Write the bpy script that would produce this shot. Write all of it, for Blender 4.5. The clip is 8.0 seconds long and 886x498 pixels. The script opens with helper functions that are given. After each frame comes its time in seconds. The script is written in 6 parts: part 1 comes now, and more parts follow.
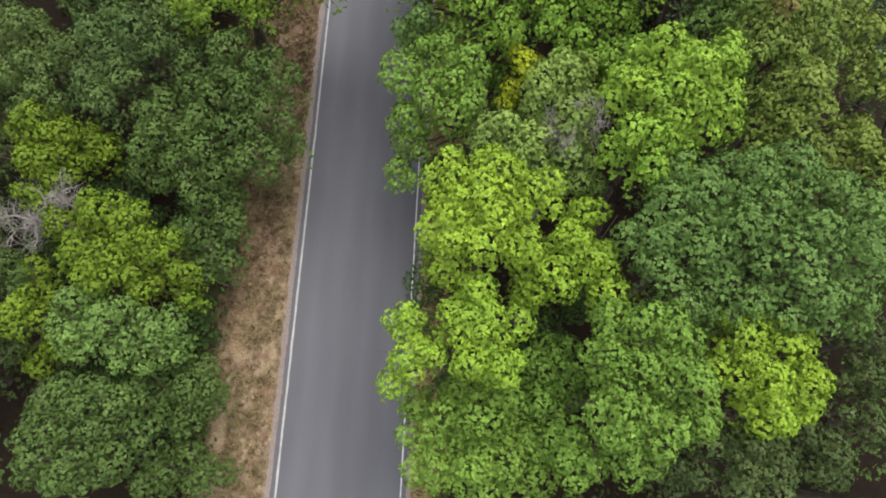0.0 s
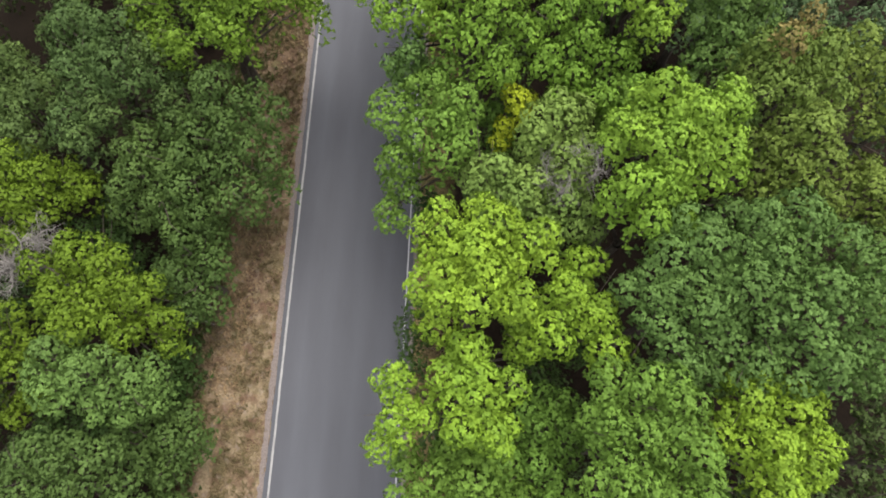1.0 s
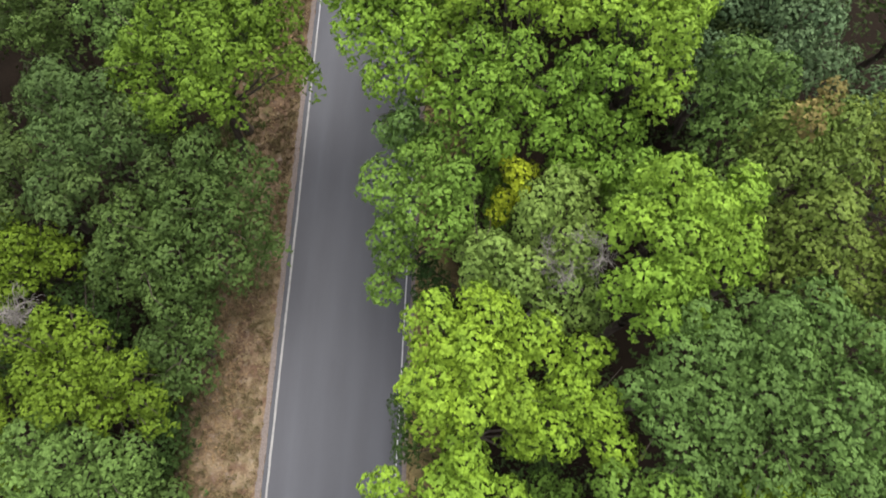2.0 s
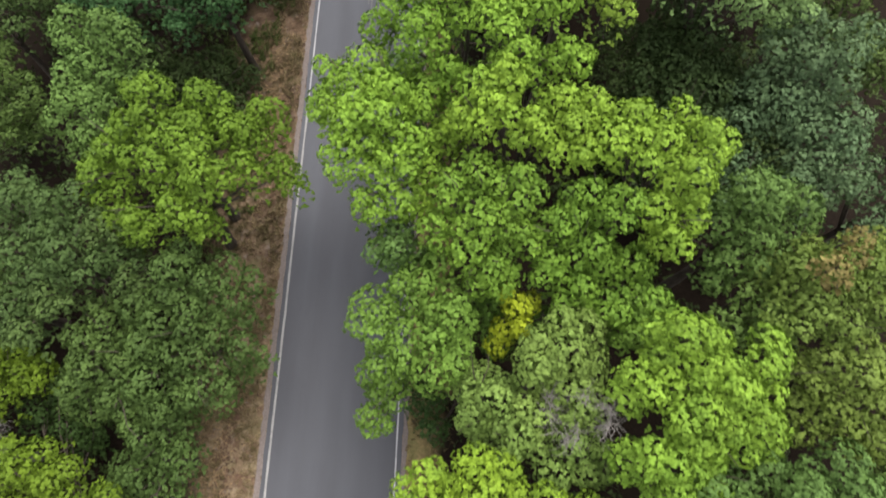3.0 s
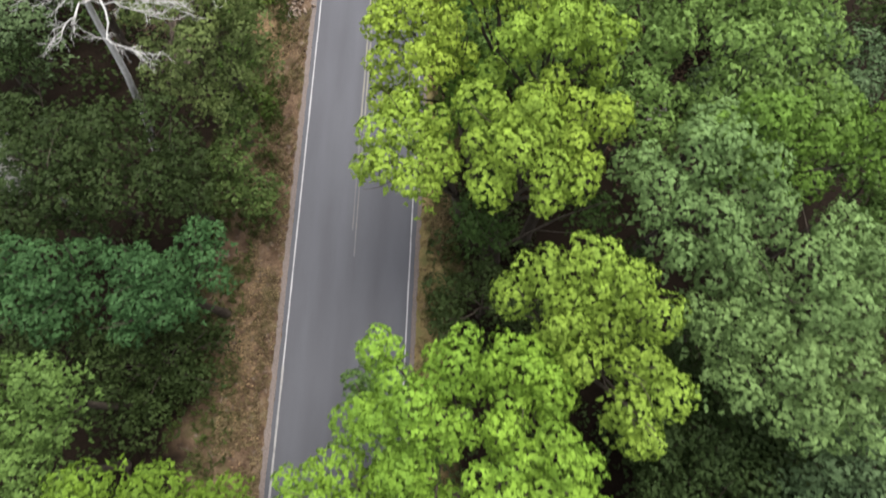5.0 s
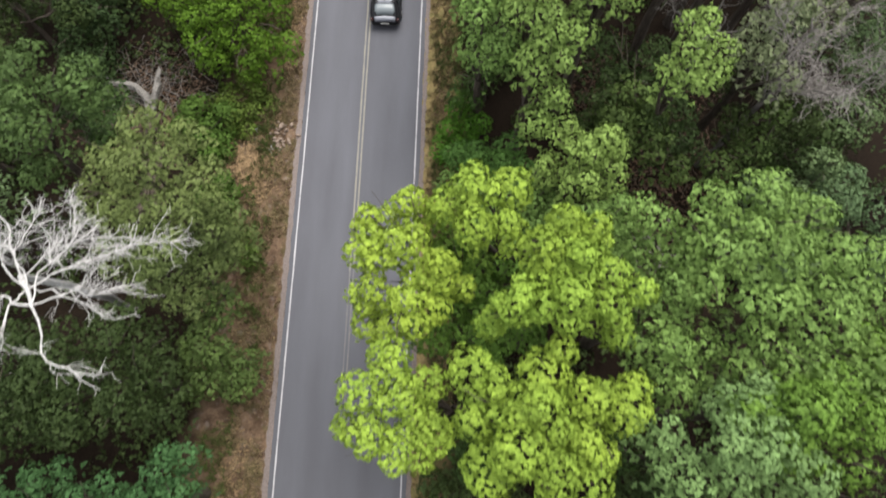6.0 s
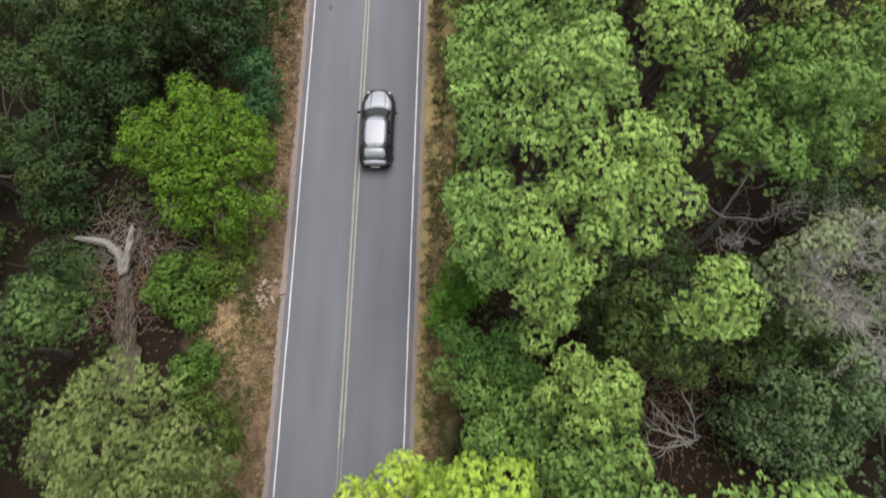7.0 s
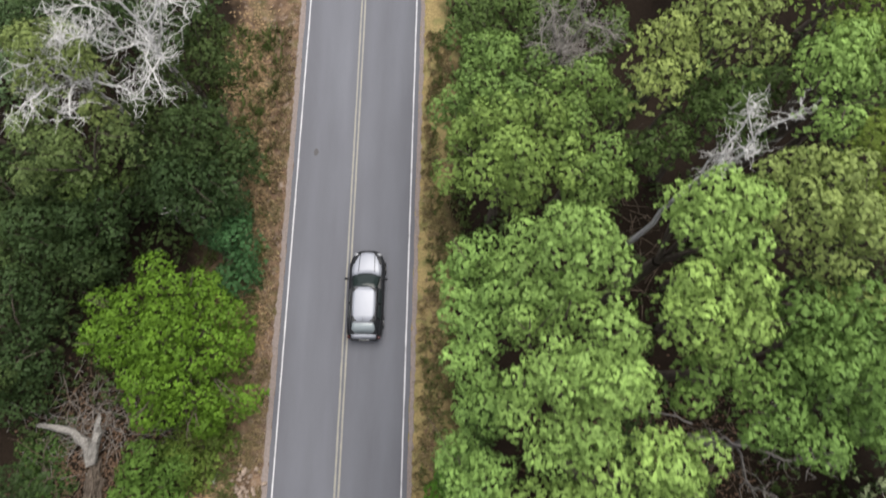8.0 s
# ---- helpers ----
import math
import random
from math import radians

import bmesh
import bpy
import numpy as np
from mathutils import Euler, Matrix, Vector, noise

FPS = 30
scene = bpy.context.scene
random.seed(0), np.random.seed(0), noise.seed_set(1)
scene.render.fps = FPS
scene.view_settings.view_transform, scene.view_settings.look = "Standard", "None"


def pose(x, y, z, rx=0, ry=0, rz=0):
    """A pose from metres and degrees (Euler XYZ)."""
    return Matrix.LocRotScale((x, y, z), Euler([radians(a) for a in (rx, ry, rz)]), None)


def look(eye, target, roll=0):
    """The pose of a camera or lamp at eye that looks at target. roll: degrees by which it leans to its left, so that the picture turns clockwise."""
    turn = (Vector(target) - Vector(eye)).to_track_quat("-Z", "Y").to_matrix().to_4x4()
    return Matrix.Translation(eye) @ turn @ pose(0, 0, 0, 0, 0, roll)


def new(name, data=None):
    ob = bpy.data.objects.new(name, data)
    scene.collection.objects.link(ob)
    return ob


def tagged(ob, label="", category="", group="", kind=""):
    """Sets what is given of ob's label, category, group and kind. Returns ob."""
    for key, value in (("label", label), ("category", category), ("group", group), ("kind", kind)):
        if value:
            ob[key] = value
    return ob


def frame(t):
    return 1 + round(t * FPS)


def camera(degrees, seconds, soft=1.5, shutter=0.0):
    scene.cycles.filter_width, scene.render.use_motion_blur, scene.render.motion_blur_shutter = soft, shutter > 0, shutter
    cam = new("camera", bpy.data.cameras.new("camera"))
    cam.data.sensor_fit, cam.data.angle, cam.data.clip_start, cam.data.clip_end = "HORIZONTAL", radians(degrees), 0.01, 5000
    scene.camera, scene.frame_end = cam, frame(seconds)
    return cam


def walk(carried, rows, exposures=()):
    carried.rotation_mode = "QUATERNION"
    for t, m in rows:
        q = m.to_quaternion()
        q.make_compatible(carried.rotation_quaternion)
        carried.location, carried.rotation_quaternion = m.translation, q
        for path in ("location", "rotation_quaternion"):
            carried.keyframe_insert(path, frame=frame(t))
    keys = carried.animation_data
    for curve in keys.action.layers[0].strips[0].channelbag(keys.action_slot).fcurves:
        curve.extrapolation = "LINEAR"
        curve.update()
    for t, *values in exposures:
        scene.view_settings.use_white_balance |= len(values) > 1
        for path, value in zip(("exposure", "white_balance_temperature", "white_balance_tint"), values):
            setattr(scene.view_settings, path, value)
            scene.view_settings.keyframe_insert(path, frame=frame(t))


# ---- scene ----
cam = camera(71.5, 8.0, soft=1.8, shutter=0.28)
PATH = [
    (0, (4.957, 4.403, 33.343), (4.946, 4.970, 31.425), 1.3),
    (0.5, (5.092, 5.524, 33.125), (5.084, 6.094, 31.208), 1.6),
    (1, (5.168, 6.547, 32.834), (5.161, 7.117, 30.917), 1.5),
    (1.2, (5.204, 7.079, 32.748), (5.195, 7.647, 30.830), 1.2),
    (2.3, (5.392, 11.337, 32.353), (5.373, 11.904, 30.435), 0.2),
    (2.5, (5.358, 12.320, 32.320), (5.342, 12.891, 30.404), 0.5),
    (3, (5.324, 15.208, 32.268), (5.310, 15.781, 30.352), 0.7),
    (3.5, (5.334, 18.545, 32.288), (5.318, 19.116, 30.372), 0.4),
    (4, (5.278, 22.220, 32.380), (5.263, 22.786, 30.462), 0.5),
    (4.5, (5.268, 26.147, 32.466), (5.253, 26.708, 30.547), 0.5),
    (4.7, (5.295, 27.857, 32.501), (5.277, 28.409, 30.578), 0.2),
    (5.8, (5.243, 38.128, 32.368), (5.221, 38.633, 30.433), -0.7),
    (6, (5.255, 39.970, 32.355), (5.232, 40.472, 30.419), -1.0),
    (6.5, (5.304, 44.600, 32.268), (5.277, 45.094, 30.330), -1.7),
    (7, (5.304, 49.253, 32.187), (5.278, 49.744, 30.249), -1.8),
    (7.5, (5.288, 54.050, 32.110), (5.265, 54.533, 30.170), -1.7),
    (8, (5.300, 58.892, 31.975), (5.280, 59.371, 30.033), -1.4),
]
walk(cam, [(t, look(eye, target, roll)) for t, eye, target, roll in PATH])

# ---- light: a bright, thinly overcast sky with the sun high in the north-east ----
SUN_FROM = Vector((0.20, 0.32, 1.0)).normalized()
world = bpy.data.worlds.new("sky")
scene.world = world
world.use_nodes = True
wn, wl = world.node_tree.nodes, world.node_tree.links
sky = wn.new("ShaderNodeTexSky")
sky.sky_type = "NISHITA"
sky.sun_disc = False
sky.sun_elevation = math.asin(SUN_FROM.z)
sky.sun_rotation = math.atan2(SUN_FROM.x, SUN_FROM.y)
sky.dust_density = 3.0
haze = wn.new("ShaderNodeMix")
haze.data_type = "RGBA"
haze.inputs[0].default_value = 0.85
haze.inputs[7].default_value = (6.3, 6.3, 6.45, 1)
wl.new(sky.outputs[0], haze.inputs[6])
wl.new(haze.outputs[2], wn["Background"].inputs[0])
wn["Background"].inputs[1].default_value = 0.15
sun_data = bpy.data.lights.new("sun", "SUN")
sun_data.energy, sun_data.angle, sun_data.color = 3.2, radians(45), (1.0, 0.96, 0.89)
sun = new("sun", sun_data)
sun.matrix_world = look(SUN_FROM * 60, (0, 0, 0))
scene.view_settings.exposure = 1.21

# ---- materials ----


def material(name):
    m = bpy.data.materials.new(name)
    m.use_nodes = True
    return m, m.node_tree.nodes, m.node_tree.links, m.node_tree.nodes["Principled BSDF"]


def mixer(nodes, links, fac, a, b, kind="MIX"):
    """A colour mix; fac, a and b are sockets or values. Returns its output."""
    n = nodes.new("ShaderNodeMix")
    n.data_type, n.blend_type = "RGBA", kind
    for slot, v in ((0, fac), (6, a), (7, b)):
        if isinstance(v, bpy.types.NodeSocket):
            links.new(v, n.inputs[slot])
        elif slot == 0:
            n.inputs[0].default_value = v
        else:
            n.inputs[slot].default_value = (*v, 1)
    return n.outputs[2]


def grain(nodes, links, scale, detail=4, rough=0.6, stretch=None):
    """A noise in object space; returns its value socket."""
    n = nodes.new("ShaderNodeTexNoise")
    n.inputs["Scale"].default_value, n.inputs["Detail"].default_value, n.inputs["Roughness"].default_value = scale, detail, rough
    co = nodes.new("ShaderNodeTexCoord")
    if stretch:
        mp = nodes.new("ShaderNodeMapping")
        mp.inputs["Scale"].default_value = stretch
        links.new(co.outputs["Object"], mp.inputs[0])
        links.new(mp.outputs[0], n.inputs["Vector"])
    else:
        links.new(co.outputs["Object"], n.inputs["Vector"])
    return n.outputs[0]


def ramp(nodes, links, value, *stops):
    """A colour ramp of (place, colour) stops on a value socket."""
    r = nodes.new("ShaderNodeValToRGB")
    e = r.color_ramp.elements
    while len(e) < len(stops):
        e.new(0.5)
    for el, (p, c) in zip(e, stops):
        el.position, el.color = p, (c, c, c, 1) if isinstance(c, (int, float)) else (*c, 1)
    links.new(value, r.inputs[0])
    return r.outputs[0]


def bumped(nodes, links, shader, value, strength, distance):
    b = nodes.new("ShaderNodeBump")
    b.inputs["Strength"].default_value, b.inputs["Distance"].default_value = strength, distance
    links.new(value, b.inputs["Height"])
    links.new(b.outputs[0], shader.inputs["Normal"])


def leaf_material(name, young, old):
    """Leaves: colour varies leaf by leaf, clump by clump and tree by tree; some light passes through."""
    m, n, l, p = material(name)
    geo, info = n.new("ShaderNodeNewGeometry"), n.new("ShaderNodeObjectInfo")
    clump = ramp(n, l, grain(n, l, 1.5, 3, 0.6), (0.36, 0.38), (0.62, 0.85))
    part_of_crown = ramp(n, l, grain(n, l, 0.5, 2), (0.35, 0.84), (0.65, 1.14))
    a = mixer(n, l, 1.0, mixer(n, l, clump, old, young), part_of_crown, "MULTIPLY")
    dark = ramp(n, l, geo.outputs["Random Per Island"], (0.0, 0.88), (0.7, 1.0), (1.0, 1.12))
    c = mixer(n, l, 1.0, a, dark, "MULTIPLY")
    own = ramp(n, l, info.outputs["Random"], (0.0, (0.88, 0.92, 0.95)), (1.0, (1.12, 1.06, 1.0)))
    c = mixer(n, l, 1.0, c, own, "MULTIPLY")
    l.new(c, p.inputs["Base Color"])
    p.inputs["Roughness"].default_value = 0.55
    p.inputs["Specular IOR Level"].default_value = 0.05
    tr = n.new("ShaderNodeBsdfTranslucent")
    l.new(mixer(n, l, 1.0, c, (1.15, 1.2, 0.55), "MULTIPLY"), tr.inputs["Color"])
    mx = n.new("ShaderNodeMixShader")
    mx.inputs[0].default_value = 0.06
    l.new(p.outputs[0], mx.inputs[1])
    l.new(tr.outputs[0], mx.inputs[2])
    l.new(mx.outputs[0], n["Material Output"].inputs[0])
    return m


LEAVES = {
    "bright": ((0.1584, 0.259, 0.0308), (0.0576, 0.111, 0.0172)),
    "brightmid": ((0.131, 0.222, 0.0286), (0.0485, 0.096, 0.0165)),
    # brightleft: bright scaled darker, for crowns west of the road
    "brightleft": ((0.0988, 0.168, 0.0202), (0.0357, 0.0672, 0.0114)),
    "lime": ((0.1618, 0.2587, 0.0252), (0.0595, 0.1127, 0.0175)),
    "lime2": ((0.1806, 0.2629, 0.0379), (0.0672, 0.1092, 0.0185)),
    # limeleft: lime at about six tenths, for crowns west of the road
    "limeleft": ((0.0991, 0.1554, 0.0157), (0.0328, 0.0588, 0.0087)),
    "yellow": ((0.261, 0.303, 0.0177), (0.120, 0.149, 0.0125)),
    "yellowgreen": ((0.1975, 0.2856, 0.0404), (0.0619, 0.1055, 0.0166)),
    "mid": ((0.102, 0.183, 0.031), (0.040, 0.075, 0.0156)),
    "midsoft": ((0.1331, 0.2156, 0.055), (0.0506, 0.0891, 0.0264)),
    "midpale": ((0.1682, 0.255, 0.064), (0.0686, 0.1059, 0.0306)),
    "green": ((0.098, 0.1628, 0.0399), (0.039, 0.0683, 0.0191)),
    "pale": ((0.1475, 0.2162, 0.0494), (0.0575, 0.0954, 0.0218)),
    "sage": ((0.1271, 0.2017, 0.0702), (0.0502, 0.0862, 0.0307)),
    "bluegreen": ((0.041, 0.092, 0.033), (0.016, 0.0383, 0.0147)),
    "olive": ((0.1199, 0.1696, 0.0346), (0.0475, 0.0734, 0.0174)),
    "olivegreen": ((0.1137, 0.1757, 0.0449), (0.0415, 0.07, 0.0224)),
    "yellowolive": ((0.149, 0.192, 0.0575), (0.059, 0.08, 0.0275)),
    "greyolive": ((0.0994, 0.1325, 0.0432), (0.0368, 0.0524, 0.0202)),
    "palegrey": ((0.146, 0.171, 0.091), (0.056, 0.068, 0.036)),
    "dull": ((0.0662, 0.1032, 0.0296), (0.0258, 0.0421, 0.0141)),
    "dullmid": ((0.0604, 0.0995, 0.0259), (0.0235, 0.0418, 0.0131)),
    # dark: green leaves with the shade beneath taller crowns darkened in
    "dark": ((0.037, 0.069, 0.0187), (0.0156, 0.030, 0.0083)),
    # deep: understorey green, its colour lowered to carry shade under the canopy
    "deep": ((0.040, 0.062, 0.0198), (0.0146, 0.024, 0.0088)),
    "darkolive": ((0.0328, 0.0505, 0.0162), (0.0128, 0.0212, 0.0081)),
    "vivid": ((0.0711, 0.1337, 0.0136), (0.0262, 0.0527, 0.0086)),
    "shrub": ((0.067, 0.136, 0.030), (0.027, 0.058, 0.0156)),
    "shrubvivid": ((0.056, 0.136, 0.0156), (0.024, 0.061, 0.0083)),
    "bush": ((0.06, 0.1112, 0.0224), (0.0192, 0.0408, 0.0096)),
    "bushsoft": ((0.0638, 0.0986, 0.0195), (0.0263, 0.0433, 0.011)),
}
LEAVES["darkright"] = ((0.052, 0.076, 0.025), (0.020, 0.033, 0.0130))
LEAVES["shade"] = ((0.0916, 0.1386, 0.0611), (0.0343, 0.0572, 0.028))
# gloom: darker than deep, with the western wood's shade put into its colour
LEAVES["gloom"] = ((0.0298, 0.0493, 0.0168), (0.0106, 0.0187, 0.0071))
LEAVES["rust"] = ((0.165, 0.129, 0.044), (0.081, 0.072, 0.024))
LEAF = {k: leaf_material("leaves " + k, *v) for k, v in LEAVES.items()}


def bark_material(name, a, b, relief=0.02, along=(4, 4, 0.6)):
    m, n, l, p = material(name)
    g = grain(n, l, 3.0, 6, 0.7, along)
    l.new(mixer(n, l, ramp(n, l, g, (0.35, 0), (0.65, 1)), a, b), p.inputs["Base Color"])
    p.inputs["Roughness"].default_value = 0.9
    p.inputs["Specular IOR Level"].default_value = 0.1
    bumped(n, l, p, g, 0.7, relief)
    return m


BARK = bark_material("bark", (0.029, 0.023, 0.0187), (0.078, 0.065, 0.052))
BLEACHED = bark_material("bleached dead wood", (0.225, 0.218, 0.208), (0.395, 0.390, 0.386), 0.008)
GREYWOOD = bark_material("grey dead wood", (0.088, 0.081, 0.075), (0.187, 0.172, 0.161), 0.008)
ROTTEN = bark_material("rotten brown wood", (0.031, 0.023, 0.0166), (0.120, 0.091, 0.068), 0.05)
ROTTEN_LOG = bark_material("fibrous rotten wood", (0.011, 0.008, 0.006), (0.105, 0.085, 0.068), 0.08, (4, 0.7, 4))
WEATHERED = bark_material("weathered grey wood", (0.060, 0.055, 0.050), (0.175, 0.166, 0.155), 0.03)


def ground_material():
    """Leaf litter with the shade under the trees in its colour, dry straw-coloured grass along the road, reddish and
    pale patches.
    """
    m, n, l, p = material("ground")
    fine, mid, wide = grain(n, l, 9.0, 8, 0.75), grain(n, l, 1.3, 5, 0.65), grain(n, l, 0.28, 3)
    # brown litter, taken near black to hold the shade below the crowns
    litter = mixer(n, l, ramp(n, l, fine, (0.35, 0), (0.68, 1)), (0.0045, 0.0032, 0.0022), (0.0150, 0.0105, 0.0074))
    straw = mixer(n, l, ramp(n, l, fine, (0.3, 0), (0.7, 1)), (0.086, 0.061, 0.039), (0.229, 0.177, 0.114))
    rusty = mixer(n, l, ramp(n, l, fine, (0.3, 0), (0.7, 1)), (0.048, 0.029, 0.019), (0.122, 0.078, 0.052))
    co, sep = n.new("ShaderNodeTexCoord"), n.new("ShaderNodeSeparateXYZ")
    l.new(co.outputs["Object"], sep.inputs[0])
    north = n.new("ShaderNodeMapRange")
    north.inputs["From Min"].default_value, north.inputs["From Max"].default_value = 20, 30
    north.inputs["To Min"].default_value, north.inputs["To Max"].default_value = 0.0, 0.78
    l.new(sep.outputs[1], north.inputs["Value"])
    dull = mixer(n, l, north.outputs[0], straw, rusty)
    earth = mixer(n, l, north.outputs[0], rusty, (0.032, 0.021, 0.0135))
    verge = mixer(n, l, ramp(n, l, mid, (0.40, 0), (0.60, 1)), earth, dull)
    bare = mixer(n, l, ramp(n, l, grain(n, l, 2.1, 6, 0.7), (0.55, 0), (0.72, 0.8)), verge, (0.172, 0.143, 0.127))
    weeds = mixer(n, l, ramp(n, l, grain(n, l, 0.75, 5, 0.7), (0.48, 0), (0.68, 0.7)), bare, (0.055, 0.055, 0.021))
    shift, off = n.new("ShaderNodeMath"), n.new("ShaderNodeMath")
    shift.inputs[1].default_value = 1.2
    off.operation = "ABSOLUTE"
    l.new(sep.outputs[0], shift.inputs[0])
    l.new(shift.outputs[0], off.inputs[0])
    wob = n.new("ShaderNodeMath")
    wob.operation = "MULTIPLY_ADD"
    wob.inputs[1].default_value, wob.inputs[2].default_value = 5.0, -2.5
    l.new(wide, wob.inputs[0])
    add = n.new("ShaderNodeMath")
    l.new(off.outputs[0], add.inputs[0])
    l.new(wob.outputs[0], add.inputs[1])
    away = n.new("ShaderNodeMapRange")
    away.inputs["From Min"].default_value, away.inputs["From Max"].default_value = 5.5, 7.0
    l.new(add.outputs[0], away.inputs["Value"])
    east = n.new("ShaderNodeMath")
    east.operation = "GREATER_THAN"
    l.new(sep.outputs[0], east.inputs[0])
    tawny = mixer(n, l, ramp(n, l, fine, (0.3, 0), (0.7, 1)), (0.085, 0.064, 0.028), (0.215, 0.165, 0.080))
    side = mixer(n, l, east.outputs[0], weeds, mixer(n, l, ramp(n, l, grain(n, l, 1.1, 4), (0.45, 0), (0.65, 0.7)), tawny, (0.075, 0.082, 0.030)))
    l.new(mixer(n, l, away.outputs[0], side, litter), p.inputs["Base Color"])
    p.inputs["Roughness"].default_value = 0.95
    p.inputs["Specular IOR Level"].default_value = 0.05
    bumped(n, l, p, fine, 0.8, 0.05)
    return m


def asphalt_material():
    """Worn grey asphalt: paler where wheels run, patched and stained along its length, tree shade darkened in to the
    south.
    """
    m, n, l, p = material("asphalt")
    fine, stain = grain(n, l, 60, 4), grain(n, l, 0.35, 4, 0.6, (1.4, 0.25, 1))
    co, sep = n.new("ShaderNodeTexCoord"), n.new("ShaderNodeSeparateXYZ")
    l.new(co.outputs["Object"], sep.inputs[0])
    tracks = n.new("ShaderNodeMapRange")
    tracks.inputs["From Min"].default_value, tracks.inputs["From Max"].default_value = -3.6, 3.6
    l.new(sep.outputs[0], tracks.inputs["Value"])
    band = ramp(n, l, tracks.outputs[0], (0.0, 0.93), (0.13, 0.98), (0.20, 1.08), (0.29, 0.97), (0.40, 1.08), (0.47, 0.98), (0.52, 0.92),
                (0.59, 1.02), (0.70, 0.91), (0.80, 1.04), (0.90, 0.94), (1.0, 0.88))
    base = mixer(n, l, ramp(n, l, stain, (0.35, 0), (0.7, 1)), (0.046, 0.047, 0.056), (0.059, 0.061, 0.072))
    c = mixer(n, l, 1.0, base, band, "MULTIPLY")
    c = mixer(n, l, 1.0, c, ramp(n, l, fine, (0.3, 0.88), (0.7, 1.12)), "MULTIPLY")
    # shade between the tall trees, put into the asphalt colour of the southern stretch
    tree_shade = n.new("ShaderNodeMapRange")
    tree_shade.inputs["From Min"].default_value, tree_shade.inputs["From Max"].default_value = 18, 44
    l.new(sep.outputs[1], tree_shade.inputs["Value"])
    c = mixer(n, l, 1.0, c, ramp(n, l, tree_shade.outputs[0], (0.0, 0.77), (1.0, 1.0)), "MULTIPLY")
    l.new(c, p.inputs["Base Color"])
    p.inputs["Roughness"].default_value = 0.85
    bumped(n, l, p, fine, 0.25, 0.004)
    return m


def paint_material(name, colour, under, keep):
    """Road paint, worn through to the asphalt in places."""
    m, n, l, p = material(name)
    worn = ramp(n, l, grain(n, l, 7, 6, 0.75, (1, 0.35, 1)), (keep, 0), (keep + 0.22, 1))
    l.new(mixer(n, l, worn, colour, under), p.inputs["Base Color"])
    p.inputs["Roughness"].default_value = 0.7
    return m


def plain(name, colour, rough=0.5, metal=0.0, mottled=0.12, scale=8.0, gloss=None):
    m, n, l, p = material(name)
    g = ramp(n, l, grain(n, l, scale, 4), (0.3, 1 - mottled), (0.7, 1 + mottled))
    l.new(mixer(n, l, 1.0, colour, g, "MULTIPLY"), p.inputs["Base Color"])
    p.inputs["Roughness"].default_value, p.inputs["Metallic"].default_value = rough, metal
    p.inputs["Specular IOR Level"].default_value = gloss if gloss is not None else 0.1 if rough > 0.8 else 0.5
    return m


GROUND, ASPHALT = ground_material(), asphalt_material()
WHITE_PAINT = paint_material("white road paint", (0.270, 0.265, 0.276), (0.104, 0.101, 0.104), 0.52)
FADED_PAINT = paint_material("faded white road paint", (0.182, 0.177, 0.174), (0.114, 0.109, 0.109), 0.46)
YELLOW_PAINT = paint_material("faded yellow road paint", (0.130, 0.121, 0.098), (0.094, 0.091, 0.088), 0.44)
GHOST_PAINT = paint_material("worn-off yellow road paint", (0.099, 0.093, 0.081), (0.070, 0.069, 0.075), 0.34)
EDGE_DIRT = plain("dusty gravel edge", (0.112, 0.093, 0.086), 0.95, 0, 0.3, 14)
STRAW = plain("dry grass", (0.187, 0.143, 0.081), 0.9, 0, 0.35, 1.2)
STRAW_DARK = plain("brown weeds", (0.110, 0.090, 0.044), 0.9, 0, 0.35, 1.2)
STONE = plain("pale broken stone", (0.161, 0.125, 0.101), 0.9, 0, 0.35, 5)

# ---- building helpers ----


def mesh_from(name, verts, faces, mat, smooth=False, normals=None):
    """A mesh from arrays of points and of faces; normals: soft shading normals for its points."""
    me = bpy.data.meshes.new(name)
    v, f = np.asarray(verts, np.float32), np.asarray(faces, np.int32)
    me.vertices.add(len(v))
    me.vertices.foreach_set("co", v.ravel())
    me.loops.add(f.size)
    me.loops.foreach_set("vertex_index", f.ravel())
    me.polygons.add(len(f))
    me.polygons.foreach_set("loop_start", np.arange(0, f.size, f.shape[1], dtype=np.int32))
    me.polygons.foreach_set("use_smooth", np.full(len(f), smooth))
    me.update(calc_edges=True)
    if normals is not None:
        at = me.attributes.new("custom_normal", "FLOAT_VECTOR", "POINT")
        at.data.foreach_set("vector", np.asarray(normals, np.float32).ravel())
    me.materials.append(mat)
    return me


def child(name, me, parent, label=""):
    ob = new(name, me)
    ob.parent = parent
    if label:
        tagged(ob, label)
    return ob


def part(name, bm, mat, parent, label="", smooth=False):
    me = bpy.data.meshes.new(name)
    bm.to_mesh(me)
    bm.free()
    me.materials.append(mat)
    for poly in me.polygons:
        poly.use_smooth = smooth
    return child(name, me, parent, label)


